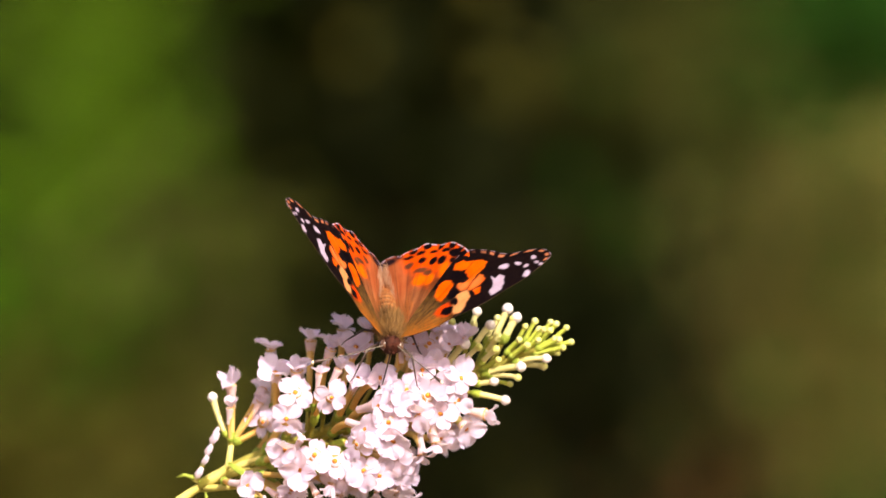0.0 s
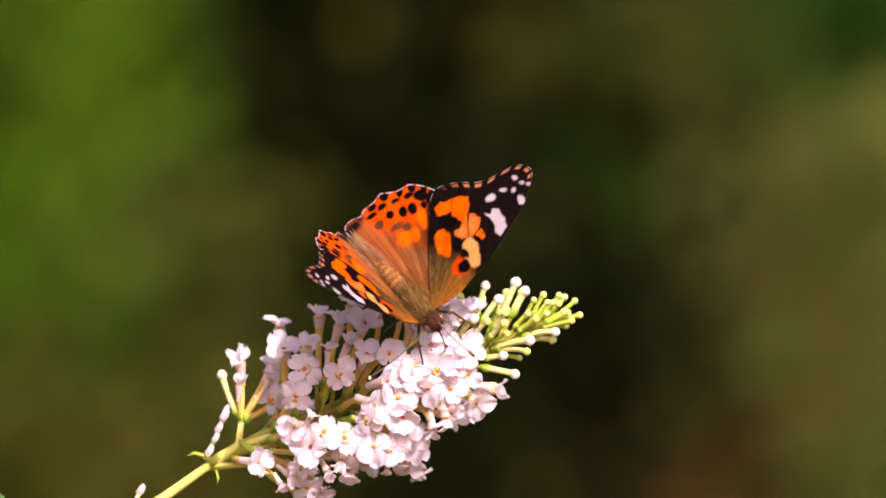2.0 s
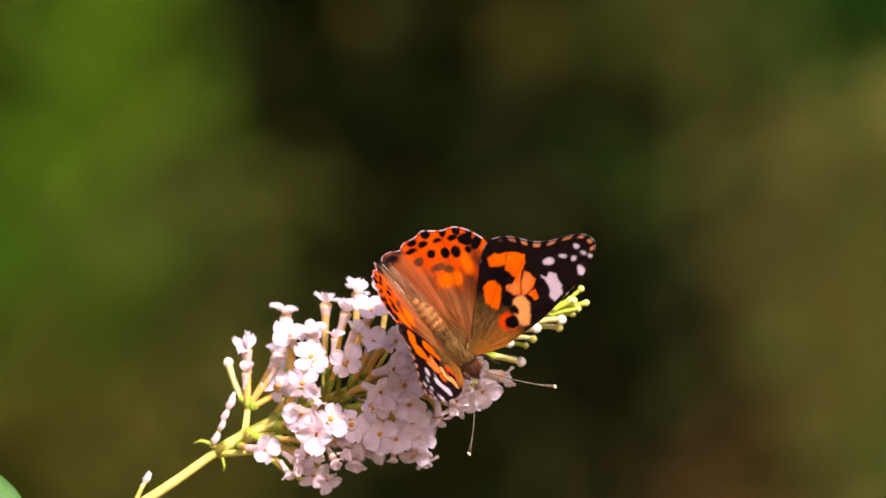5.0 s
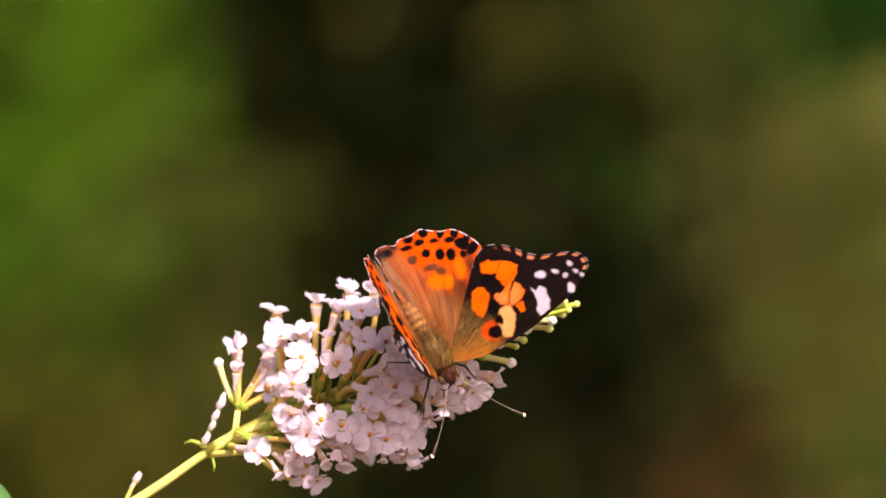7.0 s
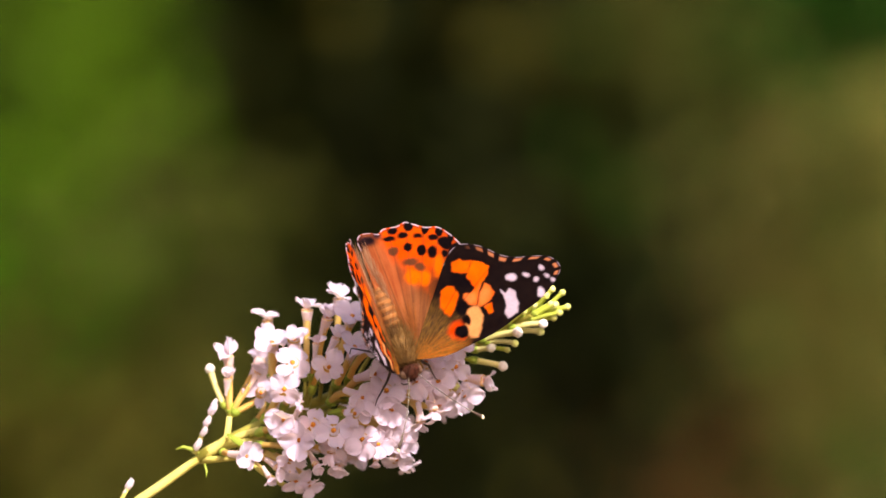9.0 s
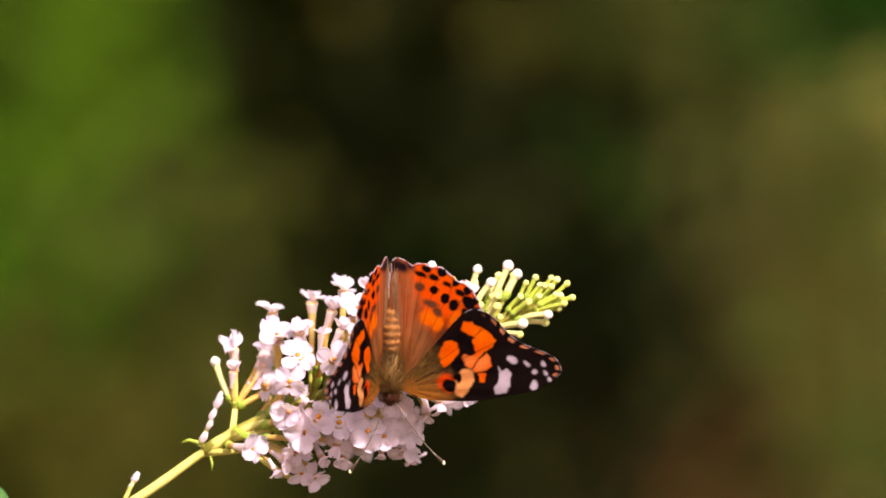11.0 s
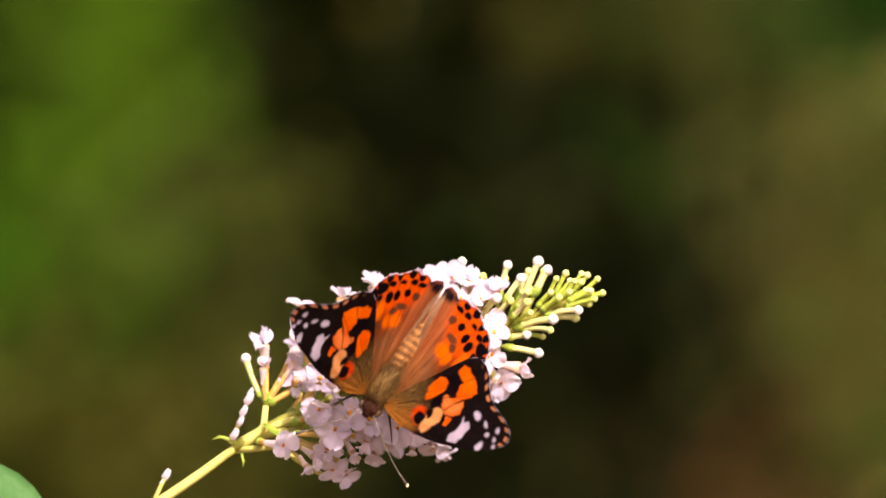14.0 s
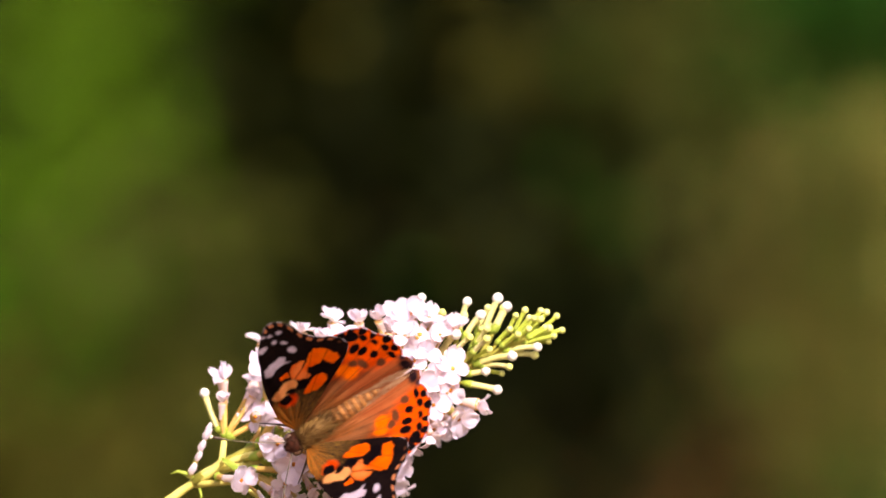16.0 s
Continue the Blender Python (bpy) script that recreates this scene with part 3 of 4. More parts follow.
spray = blossom()
forward, face = Vector((0.80, -0.10, -0.45)).normalized(), Vector((0.35, -0.62, 0.70))
beside = face.cross(forward).normalized()
turn = Matrix((forward, beside, forward.cross(beside))).transposed().to_4x4()
leaf = part("leaf", leaf_mesh(24, 6.0), spray, "green lance-shaped leaf", m=Matrix.Translation((-0.0985, 0.004, -0.0415)) @ turn)
leaf.modifiers.new("thickness", "SOLIDIFY").thickness = 0.25 * MM
bm = bmesh.new()
sweep(bm, curve_points((-0.128, 0.02, -0.128), (-0.0983, 0.004, -0.0414), (-0.004, 0, 0.006), 8), [(1.3 - 0.08 * i) * MM for i in range(9)], 7)
part("petiole", mesh_of("petiole", bm, STEM), spray)


# ---- the butterfly ----
def soft(x, edge):
    return max(0.0, min(1.0, 0.5 - x / edge))


def in_spot(x, y, s, edge=0.35):
    """How far a place of the wing lies in an oval spot: 1 inside, 0 outside."""
    a = radians(s[4])
    dx, dy = x - s[0], y - s[1]
    u, v = dx * math.cos(a) + dy * math.sin(a), -dx * math.sin(a) + dy * math.cos(a)
    q = math.hypot(u / s[2], v / s[3])
    return soft((q - 1) * min(s[2], s[3]), edge)


def blend(a, b, t):
    return tuple(p + (q - p) * t for p, q in zip(a, b))


ORANGE, AMBER, PEACH, RED = (0.76, 0.072, 0.002), (0.80, 0.140, 0.002), (0.76, 0.30, 0.11), (0.78, 0.036, 0.003)
SOOT, BROWN, OLIVE_BROWN, WHITE = (0.0050, 0.0024, 0.0036), (0.07, 0.034, 0.018), (0.20, 0.10, 0.022), (0.56, 0.43, 0.57)
TAN = (0.52, 0.17, 0.08)
FORE = [(-0.3, -0.4), (4.9, 0.5), (8.6, 2.4), (11.8, 4.2), (14.9, 6.3), (18.1, 9.1), (21.3, 11.8), (23.4, 14.6), (24.7, 17.1), (24.8, 18.4), (23.7, 19.6), (22.0, 20.1), (19.2, 19.9), (16.5, 19.5), (13.9, 19.7), (11.8, 20.4), (9.7, 21.1), (7.3, 21.3), (5.2, 20.6), (3.7, 18.1), (2.2, 12.3), (0.5, 6.0), (-0.6, 1.6)]
HIND = [(0, 0.5), (2.8, 6), (4.9, 12.4), (7.3, 17.7), (7.1, 20.3), (5.4, 22.2), (3.5, 23.5), (1.9, 24.1), (-0.2, 23.9), (-2.3, 24.3), (-3.9, 24.6), (-5.5, 23.7), (-7.9, 23), (-8.8, 22), (-10.4, 22.1), (-12.1, 21.6), (-12.5, 20.3), (-11.5, 18.3), (-9.9, 14.4), (-6.6, 8.2), (-3.1, 3.1), (-1.8, 1)]
FORE_AMBER = [
    [(4.7, 17.7), (6.3, 18.6), (6.8, 18.2), (8.4, 18.4), (8.2, 15.8), (6.6, 15.7), (4.9, 15.9)],
    [(8.2, 18.5), (10.0, 18.3), (11.9, 17.6), (11.6, 15.5), (10.7, 14.2), (10.3, 12.8), (10.1, 10.1), (8.6, 10.1), (7.4, 11.2), (7.3, 12.2), (8.6, 12.4), (9.3, 13.3), (8.4, 14.2), (7.6, 15.1), (8.0, 16.7)],
    [(11.1, 14.5), (12.3, 14.0), (13.2, 12.8), (12.7, 11.5), (11.8, 10.5), (10.7, 9.8), (10.1, 10.1), (10.3, 12.5)],
    [(11.1, 10.1), (12.8, 11.1), (13.3, 9.2), (12.4, 8.5), (11.5, 9.6)],
    [(3.1, 12.3), (4.2, 13.4), (5.5, 13.3), (6.7, 12.1), (6.3, 9.7), (5.5, 7.5), (4.2, 8.2), (3.2, 9.4)],
]
FORE_PEACH = [(8.4, 9.1), (9.4, 10), (10.3, 10), (11.3, 8.4), (11.2, 6), (10.7, 4.4), (9.4, 4.2), (8.6, 5), (8.2, 6.5), (9, 7.3), (8.2, 8.1)]
FORE_RED = [(4.9, 6.0), (6.0, 7.1), (7.3, 7.4), (8.0, 6.7), (8.7, 6.1), (8.7, 4.5), (8.3, 3.5), (6.0, 3.5), (4.8, 4.5)]
FORE_BAR = [(14, 13.4), (15, 12.8), (15.6, 13.6), (16.8, 13.4), (17.2, 12.1), (17.7, 11), (17.5, 9.5), (16.7, 8.6), (15.9, 8.2), (15.3, 9.1), (15.4, 10.5), (15, 11.8)]
FORE_GLOW = [(8.6, 11.3, 1.4, 1.3, 0), (11.2, 12.2, 1.2, 2.0, -15)]
FORE_WHITE = [(15.9, 15.7, 1.00, 0.72, 0), (18.6, 16.4, 0.64, 0.40, -20), (20.5, 15.7, 0.46, 0.40, -30), (21.6, 13.4, 0.64, 1.00, 20), (21.3, 17.9, 0.54, 0.36, -35), (22.4, 16.5, 0.46, 0.28, -40), (23.6, 15.8, 0.46, 0.28, -30)]
FORE_BLACK = [(7.6, 5.1, 1.36, 1.2, 0), (8.5, 7.4, 0.63, 1.05, 20), (7.3, 14.2, 1.47, 0.95, -15), (5.8, 14.6, 1.16, 0.95, 0), (7.3, 9.4, 0.95, 1.26, 0)]
HIND_BLACK = [(-6.1, 22.7, 0.93, 0.69, 20), (-3.3, 23.8, 0.93, 0.93, 0), (-0.2, 23.4, 0.69, 0.81, 0), (2.4, 23.2, 0.81, 0.93, 0), (4.5, 22.1, 0.69, 0.93, 0), (-6.7, 21.2, 1.27, 0.46, 5), (-4.2, 22.1, 1.04, 0.58, 10), (-1.4, 22.2, 0.93, 0.46, 0), (1.4, 22.1, 1.04, 0.58, 0), (3.6, 21.2, 1.51, 1.04, -35), (-3.1, 20, 0.81, 0.81, 0), (-0.6, 19.6, 0.93, 1.04, 0), (1.4, 19.4, 0.93, 1.16, 0), (3.7, 19.3, 0.69, 0.69, 0), (5.5, 20.3, 0.93, 1.62, -40)]
HIND_GREY = [(-5.8, 19, 0.95, 0.84, 0), (-2.4, 17.3, 1.47, 0.74, 10), (-0.7, 16.6, 1.05, 0.74, -20)]
HIND_LIGHT = [(-1.9, 14.5, 1.47, 1.37, 0), (0.3, 14.5, 1.16, 1.37, 0), (2.8, 16.8, 0.95, 1.79, 10)]
HIND_BROWN = [(2.6, 12.4, 2.11, 3.58, 12), (5.0, 16.6, 1.26, 4.21, 15), (0.3, 9.7, 2.74, 3.58, 20)]
HIND_ANAL = [(-10.7, 20.6, 1.47, 0.84, 10), (-9, 21.6, 0.84, 0.53, 0)]


def in_patch(x, y, outline, edge=0.35, inset=0.0):
    """How far a place of the wing lies in a patch with corners: 1 inside, 0 outside."""
    inside, near = False, 99.0
    for (ax, ay), (bx, by) in zip(outline, outline[1:] + outline[:1]):
        if (ay > y) != (by > y) and x < (bx - ax) * (y - ay) / (by - ay) + ax:
            inside = not inside
        dx, dy = bx - ax, by - ay
        t = max(0.0, min(1.0, ((x - ax) * dx + (y - ay) * dy) / (dx * dx + dy * dy)))
        near = min(near, math.hypot(x - ax - dx * t, y - ay - dy * t))
    return soft(inset + (-near if inside else near), edge)


def most(x, y, spots, edge=0.35):
    w = 0.2 * noise.noise(Vector((x * 0.9, y * 0.9, 3.0))) + 0.08 * noise.noise(Vector((x * 3, y * 3, 1.0)))
    return max(in_spot(x + w, y + w, s, edge) for s in spots)


def veins(x, y, angles, width=0.16):
    a, r = math.degrees(math.atan2(y, x)), math.hypot(x, y)
    return max(soft(abs(radians(a - v)) * r - width, 0.25) for v in angles) if r > 3 else 0.0


def fore_colour(x, y, rim, turn):
    r = math.hypot(x, y)
    col = blend(SOOT, BROWN, 0.05 + 0.05 * noise.noise(Vector((x, y, 1))))
    base = soft(r - 8.5 - 1.2 * noise.noise(Vector((x * 0.8, y * 0.8, 0))) - 0.10 * y, 4.0)
    warm = soft(y - 0.50 * x - 1.6, 4.0)
    grain = noise.noise(Vector((math.atan2(y, x) * 40, r * 0.7, 2))) + 0.7 * noise.noise(Vector((x * 5, y * 5, 11)))
    gold = blend(blend(OLIVE_BROWN, BROWN, soft(grain, 0.9)), blend(AMBER, OLIVE_BROWN, 0.62 + 0.36 * soft(grain, 1.0)), warm)
    col = blend(col, gold, base)
    col = blend(col, BROWN, 0.6 * base * veins(x, y, (72, 58, 46, 34, 24), 0.09))
    wx, wy = x + 0.16 * noise.noise(Vector((x * 1.1, y * 1.1, 3))) + 0.06 * noise.noise(Vector((x * 3, y * 3, 5))), y + 0.16 * noise.noise(Vector((x * 1.1, y * 1.1, 9))) + 0.06 * noise.noise(Vector((x * 3, y * 3, 7)))
    patch = max(in_patch(wx, wy, o, 0.3, 0.14) for o in FORE_AMBER)
    col = blend(col, blend(AMBER, ORANGE, 0.5 + 0.5 * noise.noise(Vector((x * 0.5, y * 0.5, 4)))), patch)
    col = blend(col, PEACH, 0.40 * patch * most(x, y, FORE_GLOW, 1.4))
    col = blend(col, blend(RED, ORANGE, 0.55), in_patch(wx, wy, FORE_RED, 1.0, 0.35))
    col = blend(col, SOOT, 0.6 * veins(x, y, (64.5, 55.5), 0.07))
    col = blend(col, PEACH, in_patch(wx, wy, FORE_PEACH, 0.45))
    col = blend(col, WHITE, in_patch(wx, wy, FORE_BAR, 0.3))
    col = blend(col, SOOT, most(x, y, FORE_BLACK))
    col = blend(col, WHITE, most(x, y, FORE_WHITE))
    if rim < 1.5 and y > 16.8 and x > 3:
        dash = math.sin(turn * 128)
        col = blend(col, TAN, soft(abs(rim - 0.75) - 0.32, 0.3) * soft(-dash, 0.8) * soft(9 - x, 4))
        col = blend(col, WHITE, 0.55 * soft(rim - 0.14, 0.2) * soft(-dash - 0.1, 0.8))
    return col


def hind_colour(x, y, rim, turn):
    r, a = math.hypot(x, y), math.atan2(y, x)
    streak = noise.noise(Vector((a * 15, r * 0.16, 8))) + 0.4 * noise.noise(Vector((a * 45, r * 0.25, 3)))
    col = blend(ORANGE, AMBER, 0.15 + 0.3 * noise.noise(Vector((x * 0.4, y * 0.4, 6))))
    col = blend(col, blend(BROWN, SOOT, 0.5), 0.9 * most(x, y, HIND_BROWN, 2.2))
    base = soft(r - 11.0 - 2.2 * streak, 7.0)
    col = blend(col, blend((0.30, 0.085, 0.016), BROWN, 0.6 * soft(streak + 0.15, 1.8)), 0.85 * base)
    hem = soft(x + 5.6 + (y - 18) * 0.9 + 1.5 * streak, 3.0)
    col = blend(col, blend((0.17, 0.060, 0.026), (0.40, 0.14, 0.055), soft(-streak, 1.2)), 0.8 * hem)
    col = blend(col, AMBER, most(x, y, HIND_LIGHT, 0.7))
    col = blend(col, BROWN, 0.6 * veins(x, y, (84, 91, 99, 107, 115, 121), 0.08))
    col = blend(col, BROWN, 0.92 * most(x, y, HIND_GREY, 0.5))
    col = blend(col, SOOT, most(x, y, HIND_BLACK))
    col = blend(col, (0.06, 0.025, 0.035), most(x, y, HIND_ANAL, 0.6))
    col = blend(col, SOOT, 0.85 * most(x, y, [(-11.9, 19.6, 1.6, 1.2, 50), (-10.2, 20.7, 1.3, 0.9, 10)], 1.2))
    if rim < 0.8 and r > 21.4:
        dash = math.sin(turn * 128)
        col = blend(col, SOOT, 0.8 * soft(abs(rim - 0.42) - 0.08, 0.2))
        col = blend(col, WHITE, 0.9 * soft(rim - 0.24, 0.15) * soft(-dash - 0.6, 0.5))
    return col


def under_colour(x, y, top):
    """The mottled paler under side."""
    n = noise.noise(Vector((x * 0.45, y * 0.45, 7))) + 0.5 * noise.noise(Vector((x * 1.3, y * 1.3, 2)))
    fleck = noise.noise(Vector((x * 1.7, y * 1.7, 5))) + 0.6 * noise.noise(Vector((x * 4, y * 4, 5)))
    pale = blend((0.36, 0.22, 0.13), (0.74, 0.62, 0.50), soft(0.15 - fleck, 0.5))
    return blend(blend(top, pale, 0.55), (0.10, 0.055, 0.035), 0.8 * soft(0.05 - n, 0.5))


PAINT = {}


def wing_mesh(name, outline, colour, side, belly):
    """A wing as a thin shell with its own pattern above and below. side: -1 left, 1 right. belly: how far it bows, in mm."""
    ring = []
    n = len(outline)
    for i in range(n):
        a, b, c, d = (Vector(outline[(i + k) % n]) for k in (-1, 0, 1, 2))
        for k in range(15):
            t = k / 15
            ring.append(0.5 * (2 * b + (c - a) * t + (2 * a - 5 * b + 4 * c - d) * t * t + (3 * b - a - 3 * c + d) * t ** 3))
    mid = sum(ring, Vector((0, 0))) / len(ring)
    rings, sides = 60, len(ring)
    verts, cols = [], []
    for layer in (0, 1):
        for i in range(rings):
            f = 1 - (i / rings) ** 1.2
            for k, p in enumerate(ring):
                q = mid + (p - mid) * f
                r = q.length
                z = belly * math.sin(min(1, r / 32) * math.pi) - 0.25 + 0.10 * math.sin(math.atan2(q.y, q.x) * 26) * min(1, r / 10)
                lat, bk = 0.9063 * q.x + 0.4226 * q.y, -0.4226 * q.x + 0.9063 * q.y
                verts.append((side * lat * MM, -bk * MM, (z - 0.13 * layer) * MM))
    if name not in PAINT:
        top, low = [], []
        for i in range(rings):
            f = 1 - (i / rings) ** 1.2
            for k, p in enumerate(ring):
                q = mid + (p - mid) * f
                c = colour(q.x, q.y, (p - q).length, k / sides)
                top.append((*c, 1.0))
                low.append((*under_colour(q.x, q.y, c), 1.0))
        PAINT[name] = top + low
    cols = PAINT[name]
    faces = []
    total = rings * sides
    for layer in (0, 1):
        o = layer * total
        for i in range(rings - 1):
            for k in range(sides):
                j = (k + 1) % sides
                q = (o + i * sides + k, o + i * sides + j, o + (i + 1) * sides + j, o + (i + 1) * sides + k)
                faces.append(q if (layer == 0) == (side > 0) else q[::-1])
        last = [o + (rings - 1) * sides + k for k in range(sides)]
        faces.append(last if (layer == 0) == (side > 0) else last[::-1])
    for k in range(sides):
        j = (k + 1) % sides
        q = (k, total + k, total + j, j)
        faces.append(q if side > 0 else q[::-1])
    me = bpy.data.meshes.new(name)
    me.from_pydata(verts, [], faces)
    me.materials.append(WING)
    me.polygons.foreach_set("use_smooth", [True] * len(me.polygons))
    layer = me.color_attributes.new("scales", "FLOAT_COLOR", "POINT")
    layer.data.foreach_set("color", [v for c in cols for v in c])
    return me


HINGE = Vector((2.0, 3.0, 1.5))     # of a wing, in mm, on the right of the body


def butterfly():
    rng = random.Random(21)
    body = new("butterfly")
    tagged(body, "orange and black painted butterfly feeding on white florets", "butterfly")
    bm = bmesh.new()
    blob(bm, Vector((0, 0.2, 0)) * MM, (2.5 * MM, 4.3 * MM, 2.6 * MM), 16, 24, 0.06)
    thorax = part("thorax", mesh_of("thorax", bm, FUZZ), body, "olive-brown furry thorax")
    roots, ways = [], []
    for _ in range(1500):
        a, b = rng.uniform(0, math.pi), rng.uniform(-0.35, math.pi + 0.35)
        d = Vector((math.sin(a) * math.cos(b), -math.cos(a), math.sin(a) * math.sin(b)))
        roots.append(Vector((d.x * 2.4, 0.2 + d.y * 4.2, d.z * 2.5)) * MM)
        ways.append(d + Vector((0, -1.1, 0.1)))
    bm = bmesh.new()
    hairs(bm, roots, ways, 2.0 * MM, 0.09 * MM, rng)
    part("fur", mesh_of("fur", bm, FUZZ, False), thorax, kind="stuff")
    # abdomen: rings that taper to the end
    bm = bmesh.new()
    pts, rad = [], []
    for i in range(33):
        t = i / 32
        pts.append(Vector((0, -2.6 - 11.0 * t, -0.2 - 0.9 * t * t)) * MM)
        rad.append((0.35 + 1.55 * math.sin(math.pi * (0.2 + 0.78 * t)) ** 0.8 + 0.10 * math.sin(t * 8 * 2 * math.pi)) * MM)
    sweep(bm, pts, rad, 16)
    for f in bm.faces:
        f.material_index = 1 if (-2.6 - f.calc_center_median().y / MM) / 11.0 * 8 % 1 > 0.62 else 0
    abdomen = part("abdomen", mesh_of("abdomen", bm, [ABDOMEN, BANDS]), body, "tawny dark-ringed abdomen")
    roots, ways = [], []
    for _ in range(600):
        i, b = rng.randrange(0, 30), rng.uniform(-0.3, math.pi + 0.3)
        d = Vector((math.cos(b), 0, math.sin(b)))
        roots.append(pts[i] + d * rad[i])
        ways.append(d * 0.6 + Vector((0, -1.2, 0)))
    bm = bmesh.new()
    hairs(bm, roots, ways, 1.0 * MM, 0.08 * MM, rng)
    part("fur", mesh_of("fur", bm, RUST, False), abdomen, kind="stuff")
    # head
    feelers = []
    bm = bmesh.new()
    blob(bm, Vector((0, 5.5, 0.0)) * MM, (2.05 * MM, 1.75 * MM, 1.8 * MM), 12, 18, 0.08)
    head = part("head", mesh_of("head", bm, HEADHAIR), body, "russet hairy head")
    head.location = (0, -0.9 * MM, 0)
    roots, ways = [], []
    for _ in range(420):
        a, b = rng.uniform(0.3, math.pi), rng.uniform(0, 2 * math.pi)
        d = Vector((math.sin(a) * math.cos(b), -math.cos(a), math.sin(a) * math.sin(b)))
        roots.append(Vector((d.x * 1.9, 5.5 + d.y * 1.6, d.z * 1.65)) * MM)
        ways.append(d + Vector((0, 0.3, 0.2)))
    bm = bmesh.new()
    hairs(bm, roots, ways, 0.8 * MM, 0.08 * MM, rng)
    part("hair", mesh_of("hair", bm, HEADHAIR, False), head, kind="stuff")
    for s in (-1, 1):
        bm = bmesh.new()
        blob(bm, Vector((s * 1.5, 5.9, 0.1)) * MM, (0.8 * MM, 1.05 * MM, 1.05 * MM), 10, 14)
        part("eye", mesh_of("eye", bm, EYEMAT), head)
        bm = bmesh.new()
        sweep(bm, [Vector(p) * MM for p in ((s * 0.35, 6.2, -0.7), (s * 0.38, 6.8, -0.6), (s * 0.34, 7.4, -0.4), (s * 0.3, 7.8, -0.4))], [r * MM for r in (0.35, 0.38, 0.28, 0.08)], 8)
        part("palp", mesh_of("palp", bm, HEADHAIR), head)
        bm = bmesh.new()
        line = curve_points(Vector((s * 0.7, 6.2, 0.6)) * MM, Vector((s * 9.1, 18.5, 1.3)) * MM, Vector((s * -0.4, 0.5, 0.5)) * MM, 14)
        sweep(bm, line, [(0.085 + 0.012 * math.sin(i * 3.0)) * MM for i in range(12)] + [0.18 * MM, 0.30 * MM, 0.26 * MM], 8)
        for f in bm.faces:
            f.material_index = 1 if f.calc_center_median().y > 17.0 * MM else 0
        stalk = part("antenna", mesh_of("antenna", bm, [FEELER, CHITIN]), head, "thin pale antenna with a dark club")
        bm = bmesh.new()
        blob(bm, line[-1], (0.3 * MM, 0.42 * MM, 0.3 * MM), 8, 10)
        feelers.append((s, stalk, part("antenna_tip", mesh_of("antenna_tip", bm, PALE), head, "cream antenna tip")))
        for k, (fy, knee, foot) in enumerate((((1.8), (4.2, 5.0, -1.6), (6.0, 7.6, -6.4)), ((-1.2), (4.6, -0.6, -1.2), (7.0, -3.0, -6.2)))):
            bm = bmesh.new()
            a, b, c = Vector((s * 1.4, fy, -1.8)) * MM, Vector((s * knee[0], knee[1], knee[2])) * MM, Vector((s * foot[0], foot[1], foot[2])) * MM
            sweep(bm, [a, a.lerp(b, 0.5), b, b.lerp(c, 0.5), c, c + Vector((s * 0.6, 0.9, -0.2)) * MM], [r * MM for r in (0.32, 0.3, 0.24, 0.18, 0.12, 0.08)], 7)
            part("leg", mesh_of("leg", bm, CHITIN), body)
    bm = bmesh.new()
    sweep(bm, [Vector(p) * MM for p in ((0, 6.2, -0.8), (0.1, 7.2, -1.6), (0.2, 7.8, -3.4), (0.2, 7.6, -6.0), (0.1, 7.0, -8.2))], [r * MM for r in (0.2, 0.16, 0.14, 0.12, 0.08)], 7)
    part("proboscis", mesh_of("proboscis", bm, CHITIN), head)
    # wings
    made = {}
    for s, tag in ((-1, "left"), (1, "right")):
        fore = part("forewing", wing_mesh("forewing", FORE, fore_colour, s, 0.5), body, "orange forewing with a black white-spotted tip")
        hind = part("hindwing", wing_mesh("hindwing", HIND, hind_colour, s, 0.3), body, "orange hindwing with rows of black dots")
        roots, ways = [], []
        for _ in range(520):
            r, a = rng.uniform(1.0, 15.0), radians(rng.uniform(104, 127))
            x, y = r * math.cos(a), r * math.sin(a)
            lat, bk = 0.9063 * x + 0.4226 * y, -0.4226 * x + 0.9063 * y
            if rng.random() < r / 13 and a < radians(116):
                continue
            roots.append(Vector((s * (lat + 0.5), -bk, -0.2)) * MM)
            wlat, wbk = 0.9063 * math.cos(a) + 0.4226 * math.sin(a), -0.4226 * math.cos(a) + 0.9063 * math.sin(a)
            ways.append(Vector((s * wlat, -wbk, 0.04)) * 2.0)
        bm = bmesh.new()
        hairs(bm, roots, ways, 3.2 * MM, 0.036 * MM, rng)
        part("fringe_hair", mesh_of("fringe_hair", bm, RUST, False), hind, "rusty brown hair", kind="stuff")
        # long silky hair on the fold beside the abdomen
        roots, ways = [], []
        for _ in range(420):
            r, a = rng.uniform(9.0, 20.5), radians(rng.gauss(121.5, 1.3))
            x, y = r * math.cos(a), r * math.sin(a)
            lat, bk = 0.9063 * x + 0.4226 * y, -0.4226 * x + 0.9063 * y
            roots.append(Vector((s * lat, -bk, -0.1)) * MM)
            ways.append(Vector((s * 0.05, -1.0, 0.10)) * 1.5)
        bm = bmesh.new()
        hairs(bm, roots, ways, 3.4 * MM, 0.05 * MM, rng)
        part("silky_hair", mesh_of("silky_hair", bm, SILK, False), hind, "pale silky hair", kind="stuff")
        roots, ways = [], []
